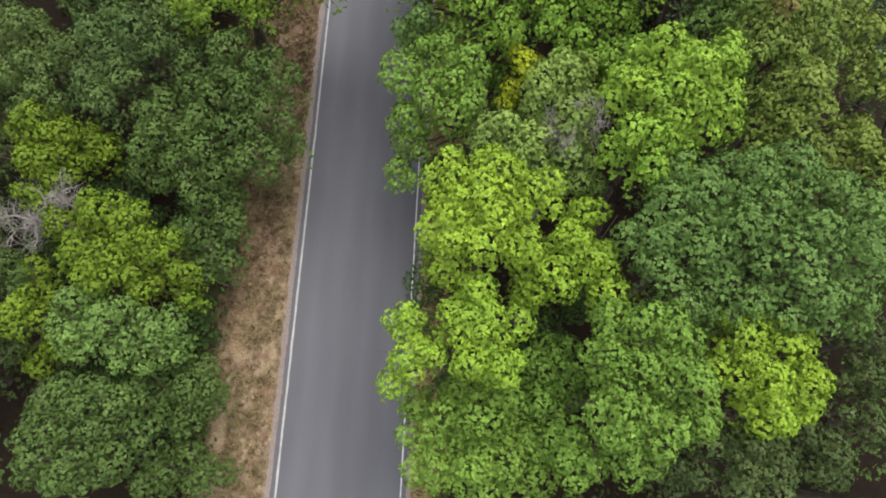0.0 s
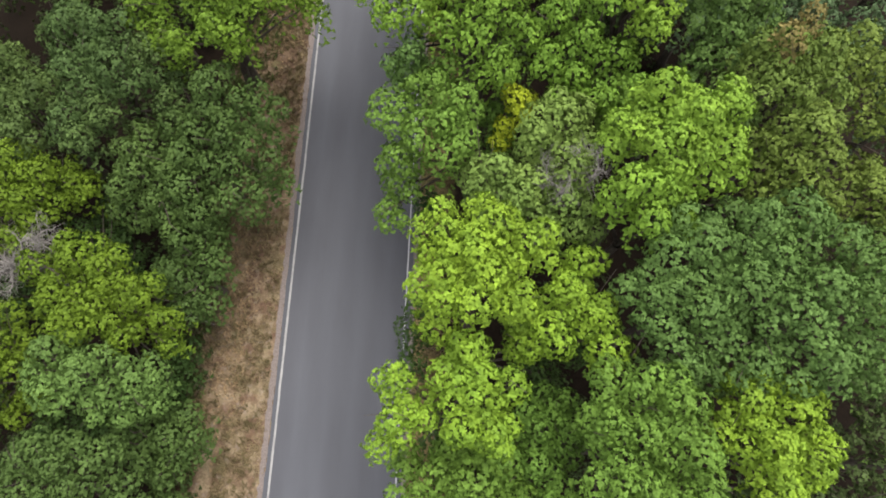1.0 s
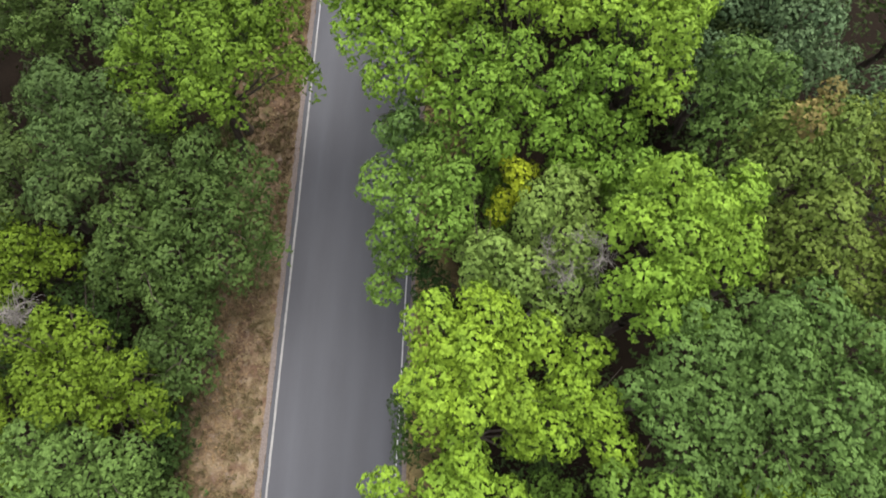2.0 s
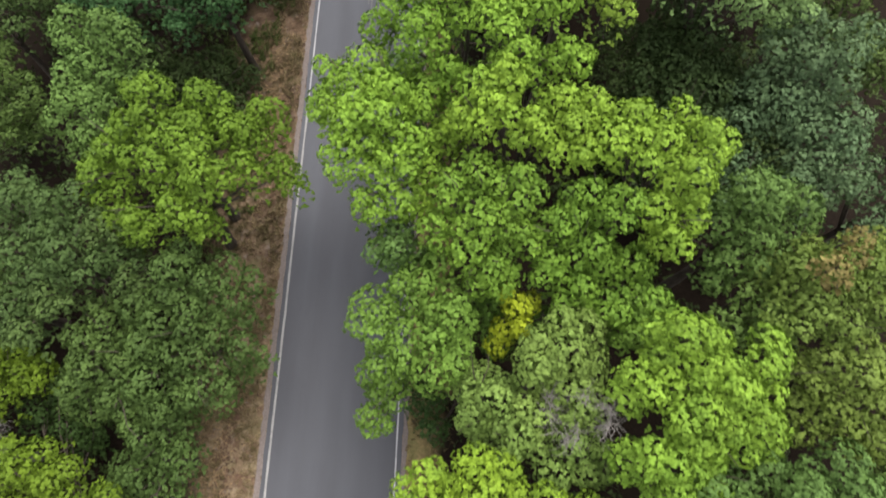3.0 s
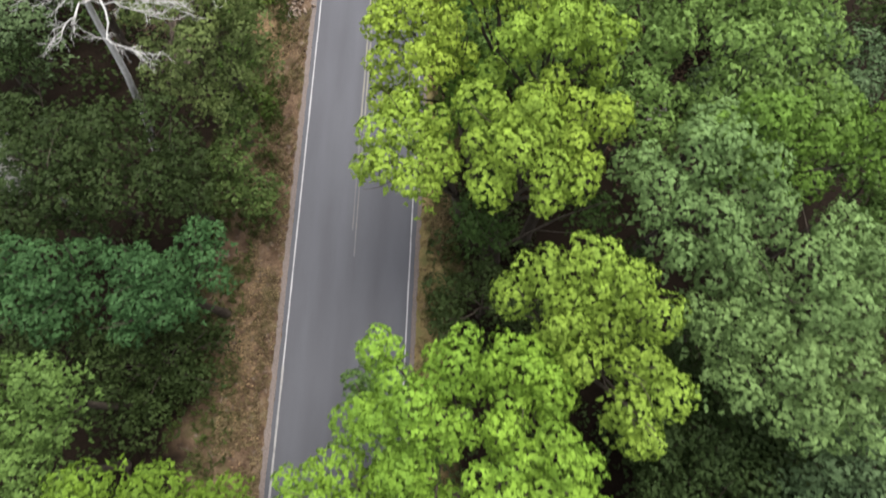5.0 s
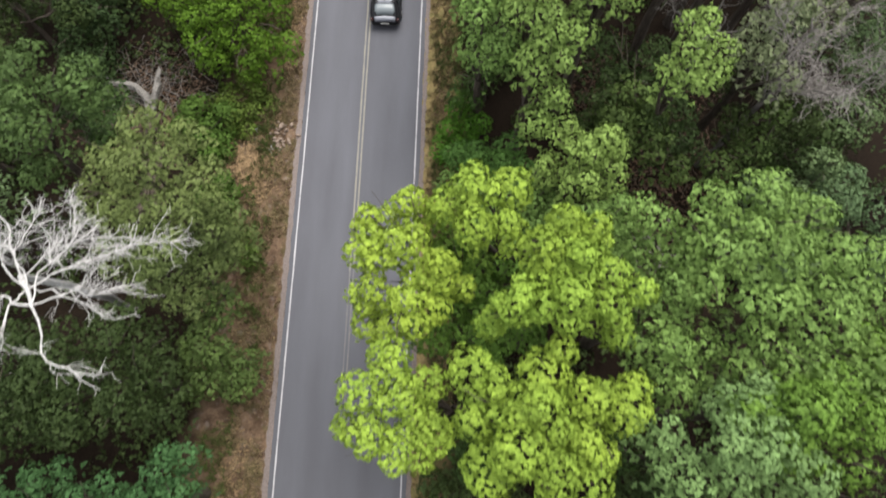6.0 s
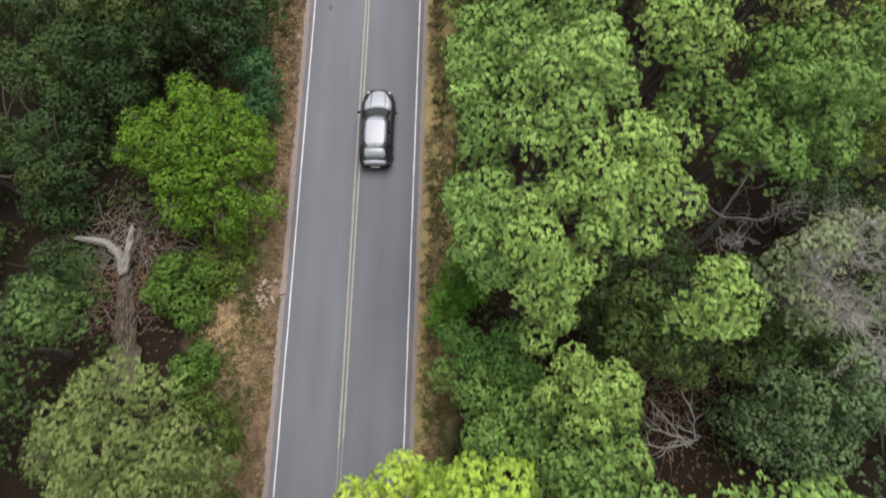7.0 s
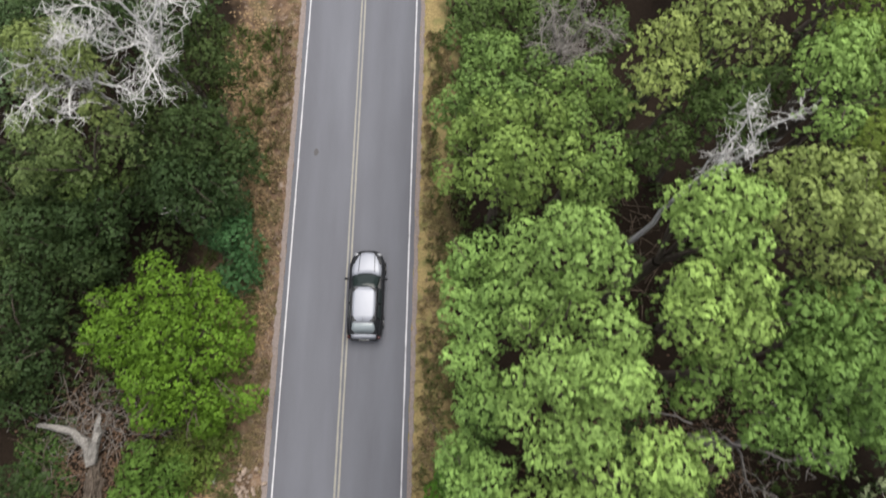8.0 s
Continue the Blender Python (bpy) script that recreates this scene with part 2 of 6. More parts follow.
def tube(points, radii, sides=6):
    """Points and quads of a tapered tube along a line."""
    pts = np.asarray(points, float)
    d = np.gradient(pts, axis=0)
    d /= np.linalg.norm(d, axis=1, keepdims=True) + 1e-9
    ref = np.array((0.31, 0.91, 0.27)) if abs(d[0][2]) > 0.6 else np.array((0.1, 0.2, 0.97))
    a = np.cross(d, ref)
    a /= np.linalg.norm(a, axis=1, keepdims=True) + 1e-9
    b = np.cross(d, a)
    ang = np.linspace(0, 2 * math.pi, sides, endpoint=False)
    ring = np.cos(ang)[None, :, None] * a[:, None] + np.sin(ang)[None, :, None] * b[:, None]
    v = (pts[:, None] + ring * np.asarray(radii)[:, None, None]).reshape(-1, 3)
    f = [(i * sides + j, i * sides + (j + 1) % sides, (i + 1) * sides + (j + 1) % sides, (i + 1) * sides + j)
         for i in range(len(pts) - 1) for j in range(sides)]
    return v, np.array(f)


def joined(tubes):
    vs, fs, k = [], [], 0
    for v, f in tubes:
        vs.append(v)
        fs.append(f + k)
        k += len(v)
    return np.concatenate(vs), np.concatenate(fs)


def wander(rng, a, b, n, amount, sag=0.0):
    """A slightly crooked line of n points from a to b."""
    a, b = np.array(a, float), np.array(b, float)
    s = np.linspace(0, 1, n)[:, None]
    off = rng.normal(0, amount, (n, 3)).cumsum(0) * np.sin(s * math.pi)
    out = a + (b - a) * s + off
    out[:, 2] += sag * np.sin(s[:, 0] * math.pi)
    return out


def foliage(rng, centres, normals, leaf, per):
    """Shoots of leaves: each leaf is a pointed blade that spreads outwards from its shoot and droops a little."""
    n = len(centres)
    up = normals / (np.linalg.norm(normals, axis=1, keepdims=True) + 1e-9)
    ref = rng.normal(size=(n, 3))
    t1 = np.cross(up, ref)
    t1 /= np.linalg.norm(t1, axis=1, keepdims=True) + 1e-9
    t2 = np.cross(up, t1)
    ang = (np.arange(per) * 2.4)[None] + rng.uniform(-0.5, 0.5, (n, per))
    d = np.cos(ang)[..., None] * t1[:, None] + np.sin(ang)[..., None] * t2[:, None]
    lift = rng.uniform(-0.5, 0.45, (n, per, 1))
    d = d * np.cos(lift) + up[:, None] * np.sin(lift)
    side = np.cross(np.broadcast_to(up[:, None], d.shape), d) + rng.normal(0, 0.22, d.shape)
    side /= np.linalg.norm(side, axis=2, keepdims=True) + 1e-9
    size = leaf * rng.uniform(0.7, 1.3, (n, per, 1))
    c = centres[:, None] + rng.normal(0, leaf * 0.15, (n, per, 3))
    wide = side * size * rng.uniform(0.34, 0.50, (n, per, 1))
    tri = np.stack((c + d * size * 0.05 - wide, c + d * size * 0.9, c + d * size * 0.05 + wide), 2)
    face = np.cross(tri[:, :, 1] - tri[:, :, 0], tri[:, :, 2] - tri[:, :, 0])
    face /= np.linalg.norm(face, axis=2, keepdims=True) + 1e-9
    back = (face * up[:, None]).sum(2) < 0
    tri[back] = tri[back][:, ::-1]
    face[back] *= -1
    soft = up[:, None] + face * 0.16
    soft /= np.linalg.norm(soft, axis=2, keepdims=True) + 1e-9
    v = tri.reshape(-1, 3)
    return v, np.arange(len(v)).reshape(-1, 3), np.repeat(soft.reshape(-1, 3), 3, 0)


def dome(rng, count, reach, jitter):
    """Directions spread evenly over the upper part of a ball, from straight up down to 1 - reach."""
    k = np.arange(count) + 0.5
    z = 1 - reach * k / count
    az = k * 2.399963 + rng.uniform(0, 6.28)
    ring = np.sqrt(np.maximum(0, 1 - z ** 2))
    d = np.stack((ring * np.cos(az), ring * np.sin(az), z), 1) + rng.normal(0, jitter, (count, 3))
    return d / np.linalg.norm(d, axis=1, keepdims=True)


def turned_to(d, axis):
    """Directions d, made round the vertical, turned round to an axis."""
    q = Vector((0, 0, 1)).rotation_difference(Vector(axis)).to_matrix()
    return d @ np.array(q).T


def boughs_of(rng, lobes):
    """The rounded boughs of a crown: one for a small lobe, a top one with a ring of lower ones for a large lobe; where two
    boughs would merge they give way to each other, so that a cleft stays open between them."""
    out = []
    for x, y, z, r in lobes:
        if r < 0.85:
            out.append((x, y, z, r * 1.06))
            continue
        w = max(0.60 * r, 0.62) if r < 1.5 else 0.52 * r
        out.append((x + rng.normal(0, 0.08), y + rng.normal(0, 0.08), z + 0.42 * r, w * rng.uniform(0.9, 1.1)))
        ring = 4 if r < 1.15 else 5 if r < 1.6 else 7
        turn = rng.uniform(0, 6.28)
        for k in range(ring):
            a = turn + 6.283 * k / ring + rng.normal(0, 0.2)
            b = w * rng.uniform(0.76, 1.12)
            out.append((x + math.cos(a) * (r - b * 0.9), y + math.sin(a) * (r - b * 0.9), z + r * rng.uniform(-0.45, 0.25), b))
    o = np.array(out)
    for _ in range(3):
        gap = np.linalg.norm(o[:, None, :3] - o[None, :, :3], axis=2)
        need = 0.62 * (o[:, None, 3] + o[None, :, 3])
        close = np.where(np.eye(len(o)) > 0, 9, gap / need)
        buried = close.min(1)
        o[:, 3] *= np.clip(buried, 0.9, 1.0)
    drop = []
    for k in np.argsort(o[:, 3]):  # a small bough wholly inside a larger one is no bough
        inside = np.linalg.norm(o[:, :3] - o[k, :3], axis=1) < 0.45 * o[:, 3]
        inside[k] = False
        inside[drop] = False
        if inside.any():
            drop.append(k)
    return np.delete(o, drop, 0)


def shoots_on(rng, bough, tuft, many):
    """Shoots over the outer side of one bough, in small tufts: their places and the way that they face."""
    x, y, z, r = bough
    tall = np.array((1, 1, rng.uniform(1.05, 1.3)))
    lean = np.array((rng.normal(0, 0.12), rng.normal(0, 0.12), 1.0))
    q = turned_to(dome(rng, max(5, int(1.9 * (r / tuft) ** 2)), 1.15, 0.10), lean / np.linalg.norm(lean))
    swell = 1 + 0.12 * np.sin(3.1 * q[:, 0] + rng.uniform(0, 6)) * np.sin(3.3 * q[:, 1] + rng.uniform(0, 6))
    tip = q * ((r - 0.5 * tuft) * swell * rng.uniform(0.84, 1.08, len(q)))[:, None] * tall
    owner = np.repeat(np.arange(len(q)), many)
    e = rng.normal(size=(len(owner), 3)) * 0.7 + q[owner] * 1.0
    e /= np.linalg.norm(e, axis=1, keepdims=True)
    p = tip[owner] + e * tuft * rng.uniform(0.45, 0.9, (len(owner), 1))
    return p + np.array((x, y, z)), e * 0.5 + q[owner] / tall


def lining(rng, bough):
    """Leaves that fill the inside of a bough, under its shoots."""
    x, y, z, r = bough
    q = dome(rng, max(6, int(56 * r * r)), 1.10, 0.10)
    return q * (r * rng.uniform(0.79, 0.97, (len(q), 1))) + np.array((x, y, z)), q + rng.normal(0, 0.25, q.shape)


def shade_leaves(rng, lobe):
    """Places and normals of the leaves below and inside a lobe."""
    x, y, z, r = lobe
    inner = int(18 * r * r + 6)
    e = rng.normal(size=(inner, 3)) * np.array((1, 1, 0.45))
    e /= np.linalg.norm(e, axis=1, keepdims=True)
    e *= 0.85 * r * rng.uniform(0.1, 1.0, (inner, 1)) ** 0.6
    e[:, 2] -= r * rng.uniform(0.9, 2.0, inner)
    return e + np.array((x, y, z)), np.tile((0, 0, 1.0), (inner, 1)) + rng.normal(0, 0.45, (inner, 3))


LOOK = {  # leaf length, fullness, radius of a tuft, words
    "bright": (0.155, 1.18, 0.20, "tall broadleaf tree with a bright fresh-green crown of dense clumps"),
    "brightmid": (0.150, 1.15, 0.20, "tall broadleaf tree with a fresh-green clumped crown"),
    "brightleft": (0.149, 0.90, 0.21, "broadleaf tree with a yellow-green rounded crown over the verge"),
    "lime": (0.149, 1.00, 0.19, "tall broadleaf tree with a luminous lime-green clumped crown"),
    "lime2": (0.136, 1.00, 0.19, "tall broadleaf tree with a soft yellowish green crown"),
    "limeleft": (0.143, 0.85, 0.20, "small broadleaf tree with an open lime-green crown"),
    "yellow": (0.124, 0.90, 0.15, "young tree with strikingly yellow leaves among green crowns"),
    "yellowgreen": (0.160, 1.10, 0.19, "broadleaf tree with a yellow-green tufted crown overhanging the road"),
    "mid": (0.143, 1.00, 0.20, "broadleaf woodland tree with a dense mid-green crown"),
    "midsoft": (0.112, 1.12, 0.20, "broadleaf woodland tree with a smooth soft-green crown"),
    "midpale": (0.118, 1.10, 0.20, "tall woodland tree with a pale fresh-green crown"),
    "green": (0.136, 1.00, 0.20, "broadleaf woodland tree with a plain green crown"),
    "pale": (0.130, 0.95, 0.19, "broadleaf tree with a pale grey-green crown"),
    "sage": (0.116, 1.08, 0.19, "tall woodland tree with a sage-green crown"),
    "bluegreen": (0.130, 0.95, 0.20, "woodland tree with a dark bluish green crown"),
    "olive": (0.124, 0.90, 0.19, "woodland tree with an olive-green crown touched with brown"),
    "olivegreen": (0.124, 0.85, 0.20, "roadside tree with a loose olive-green crown"),
    "yellowolive": (0.124, 0.80, 0.19, "woodland tree with a thin yellowish olive crown"),
    "greyolive": (0.105, 0.95, 0.19, "roadside tree with a thin grey-olive crown of small leaves"),
    "palegrey": (0.112, 0.60, 0.18, "half-dead tree with sparse pale grey-green leaves"),
    "dull": (0.124, 0.90, 0.20, "woodland tree with a dull green crown"),
    "dullmid": (0.130, 0.90, 0.21, "roadside tree with a dull green spreading crown"),
    "dark": (0.130, 0.75, 0.21, "low tree beneath taller crowns with shade darkened into its green leaves"),
    "deep": (0.130, 0.75, 0.20, "understorey tree with shade darkened into its green leaves"),
    "darkolive": (0.112, 0.95, 0.21, "shaded tree with a dark brownish olive crown"),
    "vivid": (0.124, 1.00, 0.19, "small vivid green rounded tree beside the verge"),
    "shrub": (0.118, 0.95, 0.18, "tall green shrub at the edge of the wood"),
    "shrubvivid": (0.093, 1.10, 0.14, "vivid green feathery shrub on the dry verge"),
    "bush": (0.124, 1.00, 0.17, "low dense green bush with broad leaves"),
    "bushsoft": (0.087, 0.80, 0.14, "low soft olive-green weedy bush"),
}
LOOK["darkright"] = (0.125, 0.95, 0.20, "woodland tree with a dull dark green crown")
LOOK["gloom"] = (0.130, 0.70, 0.20, "green tree of the western wood with deep shade in its leaf colour")
LOOK["rust"] = (0.125, 0.85, 0.20, "small tree with browning orange-tinged leaves")
LOOK["shade"] = (0.125, 0.80, 0.20, "shaded woodland tree with a dark grey-green crown")
SEED = [11]


def tree(kind, x, y, lobes, stand=None):
    """A broadleaf tree or shrub: trunk, a limb to each lobe of the crown, and the leaves. lobes: offset, offset, height, radius;
    stand: where the trunk of a leaning tree stands."""
    SEED[0] += 1
    rng = np.random.default_rng(SEED[0])
    leaf, density, tuft, words = LOOK[kind]
    low = kind in ("shrub", "shrubvivid", "bush", "bushsoft")
    name = "bush" if low else "tree"
    # keep the trunk off the carriageway
    tx = x if low or abs(x) > 6.4 else math.copysign(6.5, x)
    tx = tx if stand is None else stand
    root = tagged(new(name), words, "bush" if low else "tree", "bushes along the road" if low else "trees of the wood")
    root.location = (tx, y, -0.02)
    lo = np.array(lobes) + np.array((x - tx, 0, 0.02, 0))
    height = lo[:, 2].min()
    fork = max(0.15, height * 0.62)
    thick = 0.04 if low else 0.09 + 0.011 * lo[:, 2].max()
    line = wander(rng, (0, 0, 0), (lo[:, 0].mean() * 0.35, lo[:, 1].mean() * 0.35, fork), 7, 0.04 * (0.2 if low else 1))
    v, f = tube(line, np.linspace(thick * 1.25, thick * 0.75, 7) * np.array((1.35, 1, 1, 1, 1, 1, 1)), 8)
    child("stem" if low else "trunk", mesh_from("trunk", v, f, BARK, True), root)
    for lx, ly, lz, lr in lo:
        limb = wander(rng, line[-1], (lx, ly, lz + 0.1 * lr), 6, 0.08, 0.12)
        tubes = [tube(limb, np.linspace(thick * 0.42, 0.015, 6), 6)]
        if not low:
            for _ in range(2):
                a = limb[rng.integers(2, 5)]
                e = np.array((lx, ly, lz)) + rng.normal(0, 0.5, 3) * lr
                tubes.append(tube(wander(rng, a, e, 4, 0.06), np.linspace(0.03, 0.008, 4), 4))
        v, f = joined(tubes)
        child("limb", mesh_from("limb", v, f, BARK, True), root)
    if not low:  # the crown is domed: its outer lobes hang lower
        out = np.linalg.norm(lo[:, :2] - lo[:, :2].mean(0), axis=1)
        lo[:, 2] += rng.uniform(-0.7, 0.3, len(lo)) - 0.9 * (out / max(out.max(), 1.5)) ** 2
    boughs = boughs_of(rng, lo)
    sets = []
    for i, b in enumerate(boughs):
        c, n = shoots_on(rng, b, 0.68 * tuft, 3 if density > 0.8 else 2)
        others = np.delete(boughs, i, 0)
        if len(others):  # no shoots grow inside a neighbouring bough
            gap = (np.linalg.norm(c[:, None] - others[None, :, :3], axis=2) / others[None, :, 3]).min(1)
            c, n = c[gap > 0.88], n[gap > 0.88]
        thin = rng.random(len(c)) < density + 0.1
        sets.append((c[thin], n[thin]))
    c, n = (np.concatenate(q) for q in zip(*sets))
    ci, ni = (np.concatenate(q) for q in zip(*([shade_leaves(rng, l) for l in lo] + [lining(rng, b) for b in boughs])))
    v, f, soft = foliage(rng, c, n, leaf * 0.74, 5)
    w, g, more = foliage(rng, ci, ni, 0.185, 3)
    v, f, soft = np.concatenate((v, w)), np.concatenate((f, g + len(v))), np.concatenate((soft, more))
    v[:, 2] = np.maximum(v[:, 2], 0.05)
    child("crown", mesh_from("crown", v, f, LEAF[kind], False, soft), root)
    return root


def dead_tree(x, y, height, spread, seed, mat, words, lean=(0, 0), limbs=7, twig=1.0, squash=1.0, thick=0.10, droop=0.4):
    """A leafless tree: trunk, crooked limbs, and each limb's forking twigs."""
    rng = np.random.default_rng(seed)
    root = tagged(new("dead_tree"), words, "dead tree", "dead trees of the wood")
    root.location = (x, y, -0.02)
    fork = np.array((lean[0] * 0.4, lean[1] * 0.4, height * 0.62))
    line = wander(rng, (0, 0, 0), fork, 8, 0.08)
    v, f = tube(line, np.linspace(0.26, 0.15, 8) * min(1.0, thick / 0.085), 8)
    child("trunk", mesh_from("trunk", v, f, mat, True), root)
    for i in range(limbs):
        az = i * 6.283 / limbs + rng.uniform(-0.4, 0.4)
        reach = spread * rng.uniform(0.6, 1.1)
        end = np.array((lean[0] + math.cos(az) * reach, lean[1] + math.sin(az) * reach * squash, height * rng.uniform(0.84, 1.0)))
        n = 9
        main = wander(rng, line[-1 - (i % 2)], end, n, 0.16, droop)
        v, f = tube(main, np.linspace(thick, 0.018, n), 6)
        limb = child("limb", mesh_from("limb", v, f, mat, True), root)
        tubes = []
        for j in range(2, n):
            for _ in range(3):
                d = (main[j] - main[j - 1])
                d = d / np.linalg.norm(d) + rng.normal(0, 0.75, 3) * np.array((1, 1, 0.6))
                long = rng.uniform(0.7, 1.7) * spread * 0.26
                br = wander(rng, main[j], main[j] + d / np.linalg.norm(d) * long, 6, 0.10)
                tubes.append(tube(br, np.linspace(0.24 * thick, 0.007, 6), 4))
                for k in range(int(9 * twig)):
                    s = br[rng.integers(1, 6)]
                    e = d / np.linalg.norm(d) + rng.normal(0, 0.9, 3)
                    tw = wander(rng, s, s + e / np.linalg.norm(e) * rng.uniform(0.25, 0.75), 4, 0.06)
                    tubes.append(tube(tw, np.linspace(0.009, 0.004, 4), 3))
        v, f = joined(tubes)
        child("twig_spray", mesh_from("twig_spray", v, f, mat), limb)["kind"] = "stuff"
    return root


# ---- ground and road ----
def hump(x, y):
    """Height of the ground: level at the road, a shallow ditch, then uneven litter."""
    d = abs(x) - 3.9
    ease = min(1.0, max(0.0, d / 2.5))
    return -0.02 - 0.10 * math.exp(-((d - 1.3) / 0.7) ** 2) * (d > 0) + ease * 0.10 * noise.noise((x * 0.4, y * 0.4, 1.7)) + ease * 0.05 * noise.noise((x * 1.3, y * 1.3, 5.1))


def build_ground():
    xs = sorted(set([-2500, -600, -180, -70] + [round(-40 + 0.5 * i, 2) for i in range(161)] + [70, 180, 600, 2500]))
    ys = sorted(set([-2500, -600, -160, -60] + [round(-16 + 0.5 * i, 2) for i in range(221)] + [130, 250, 700, 2500]))
    v = [(x, y, hump(x, y) if abs(x) <= 40 and -16 <= y <= 94 else -0.02) for y in ys for x in xs]
    w = len(xs)
    f = [(j * w + i, j * w + i + 1, (j + 1) * w + i + 1, (j + 1) * w + i) for j in range(len(ys) - 1) for i in range(w - 1)]
    tagged(new("ground", mesh_from("ground", v, f, GROUND, True)), "dry grass and shade-darkened brown leaf litter ground beside the road", "ground", kind="structure")


def strip(name, x0, x1, y0, y1, z0, z1, mat, parent=None, label="", step=4.0, ragged=0.0, seed=3):
    """A long slab along the road with slightly ragged sides."""
    rng = np.random.default_rng(seed)
    n = max(2, int((y1 - y0) / step) + 1)
    v, f = [], []
    for i, y in enumerate(np.linspace(y0, y1, n)):
        a, b = x0 + rng.normal(0, ragged) * 0.5, x1 + rng.normal(0, ragged) * 0.5
        v += [(a, y, z0), (a + 0.008, y, z1), (b - 0.008, y, z1), (b, y, z0)]
        if i:
            k = i * 4
            f += [(k - 4 + j, k - 3 + j, k + 1 + j, k + j) for j in range(3)]
    f += [(0, 3, 2, 1), (len(v) - 4, len(v) - 3, len(v) - 2, len(v) - 1)]
    me = mesh_from(name, v, np.array(f)[:, ::-1], mat)
    return child(name, me, parent, label) if parent else tagged(new(name, me), label, kind="structure")


build_ground()
road = strip("road", -3.42, 3.42, -400, 600, -0.2, 0.03, ASPHALT, None, "worn grey two-lane asphalt road with painted lines", 0.5, 0.03)
road["category"] = "road"
strip("edge_line", -3.21, -3.09, -160, 33, 0.02, 0.034, FADED_PAINT, road, "worn greyish edge line", 0.7, 0.015, 4)
strip("edge_line", -3.19, -3.11, 33, 300, 0.02, 0.034, WHITE_PAINT, road, "white painted edge line", 0.7, 0.012, 5)
strip("edge_line", 3.11, 3.19, -160, 300, 0.02, 0.034, WHITE_PAINT, road, "white painted edge line", 0.7, 0.012, 6)
strip("centre_line", 0.05, 0.15, 47.5, 300, 0.02, 0.034, YELLOW_PAINT, road, "faded yellow centre line", 0.7, 0.01, 7)
strip("centre_line", -0.15, -0.05, 47.0, 300, 0.02, 0.034, YELLOW_PAINT, road, "faded yellow centre line", 0.7, 0.01, 8)
strip("centre_line", 0.05, 0.14, 39.0, 47.5, 0.02, 0.033, GHOST_PAINT, road, "almost worn-off yellow centre line", 0.7, 0.012, 11)
strip("centre_line", -0.14, -0.06, 40.5, 47.0, 0.02, 0.033, GHOST_PAINT, road, "almost worn-off yellow centre line", 0.7, 0.012, 12)
TAR = plain("tar stain", (0.031, 0.030, 0.031), 0.8, 0, 0.2, 12)


def stain(x, y, r, seed):
    """A dark patch of old tar on the asphalt."""
    rng = np.random.default_rng(seed)
    bm = bmesh.new()
    top = [bm.verts.new((x + r * rng.uniform(0.6, 1.1) * math.cos(a), y + 1.2 * r * rng.uniform(0.6, 1.1) * math.sin(a), 0.035)) for a in np.linspace(0, 2 * math.pi, 18, endpoint=False)]
    bm.faces.new(top)
    part("tar_patch", bm, TAR, road, "small dark tar patch")


stain(-2.18, 72.2, 0.17, 15)
strip("shoulder_edge", -3.72, -3.40, -160, 300, -0.2, 0.012, EDGE_DIRT, road, "dusty gravel shoulder edge", 0.22, 0.06, 9)
strip("shoulder_edge", 3.40, 3.66, -160, 300, -0.2, 0.012, EDGE_DIRT, road, "dusty gravel shoulder edge", 0.22, 0.06, 10)


def blades(name, count, zones, mat, tall, words, seed):
    """Dry grass: tufts of bent blades scattered over strips (x0, x1, y0, y1), thicker in patches."""
    rng = np.random.default_rng(seed)
    area = np.array([(b - a) * (d - c) for a, b, c, d in zones])
    pick = rng.choice(len(zones), count, p=area / area.sum())
    z = np.array(zones)[pick]
    px, py = rng.uniform(z[:, 0], z[:, 1]), rng.uniform(z[:, 2], z[:, 3])
    keep = np.array([noise.noise((a * 0.7, b * 0.45, seed)) > -0.12 for a, b in zip(px, py)])
    px, py = px[keep], py[keep]
    per = 7
    n = len(px) * per
    bx, by = np.repeat(px, per) + rng.normal(0, 0.06, n), np.repeat(py, per) + rng.normal(0, 0.06, n)
    bz = np.repeat([hump(a, b) for a, b in zip(px, py)], per) - 0.01
    az, h = rng.uniform(0, 6.283, n), tall * rng.uniform(0.4, 1.2, n)
    ox, oy = np.cos(az), np.sin(az)
    lean = rng.uniform(0.3, 1.0, n) * h
    w = 0.012 + 0.010 * rng.random(n)
    base = np.stack((bx, by, bz), 1)
    sidev = np.stack((-oy * w, ox * w, 0 * w), 1)
    midp = base + np.stack((ox * lean * 0.45, oy * lean * 0.45, h * 0.7), 1)
    tip = base + np.stack((ox * lean, oy * lean, h), 1)
    quad = np.stack((base - sidev, base + sidev, midp + sidev, tip), 1)
    v = quad.reshape(-1, 3)
    soft = np.repeat(np.stack((ox * 0.4, oy * 0.4, np.ones(n)), 1), 4, 0)
    tagged(new(name, mesh_from(name, v, np.arange(len(v)).reshape(-1, 4), mat, False, soft)), words, "grass", kind="stuff")


blades("dry_grass", 9000, [(-7.6, -3.75, -4, 24), (-6.2, -3.75, 24, 80), (3.7, 5.2, -4, 80)], STRAW, 0.22, "straw-coloured dry grass tufts along the road verge", 21)
GREEN_WEED = plain("green weeds", (0.062, 0.088, 0.024), 0.85, 0, 0.4, 0.9)
blades("green_weeds", 5200, [(-8.6, -5.4, 26, 80), (-5.6, -4.6, 40, 80), (4.1, 6.4, 30, 80), (-9, -7, -4, 26)], GREEN_WEED, 0.38, "green weeds growing through the verge grass", 23)
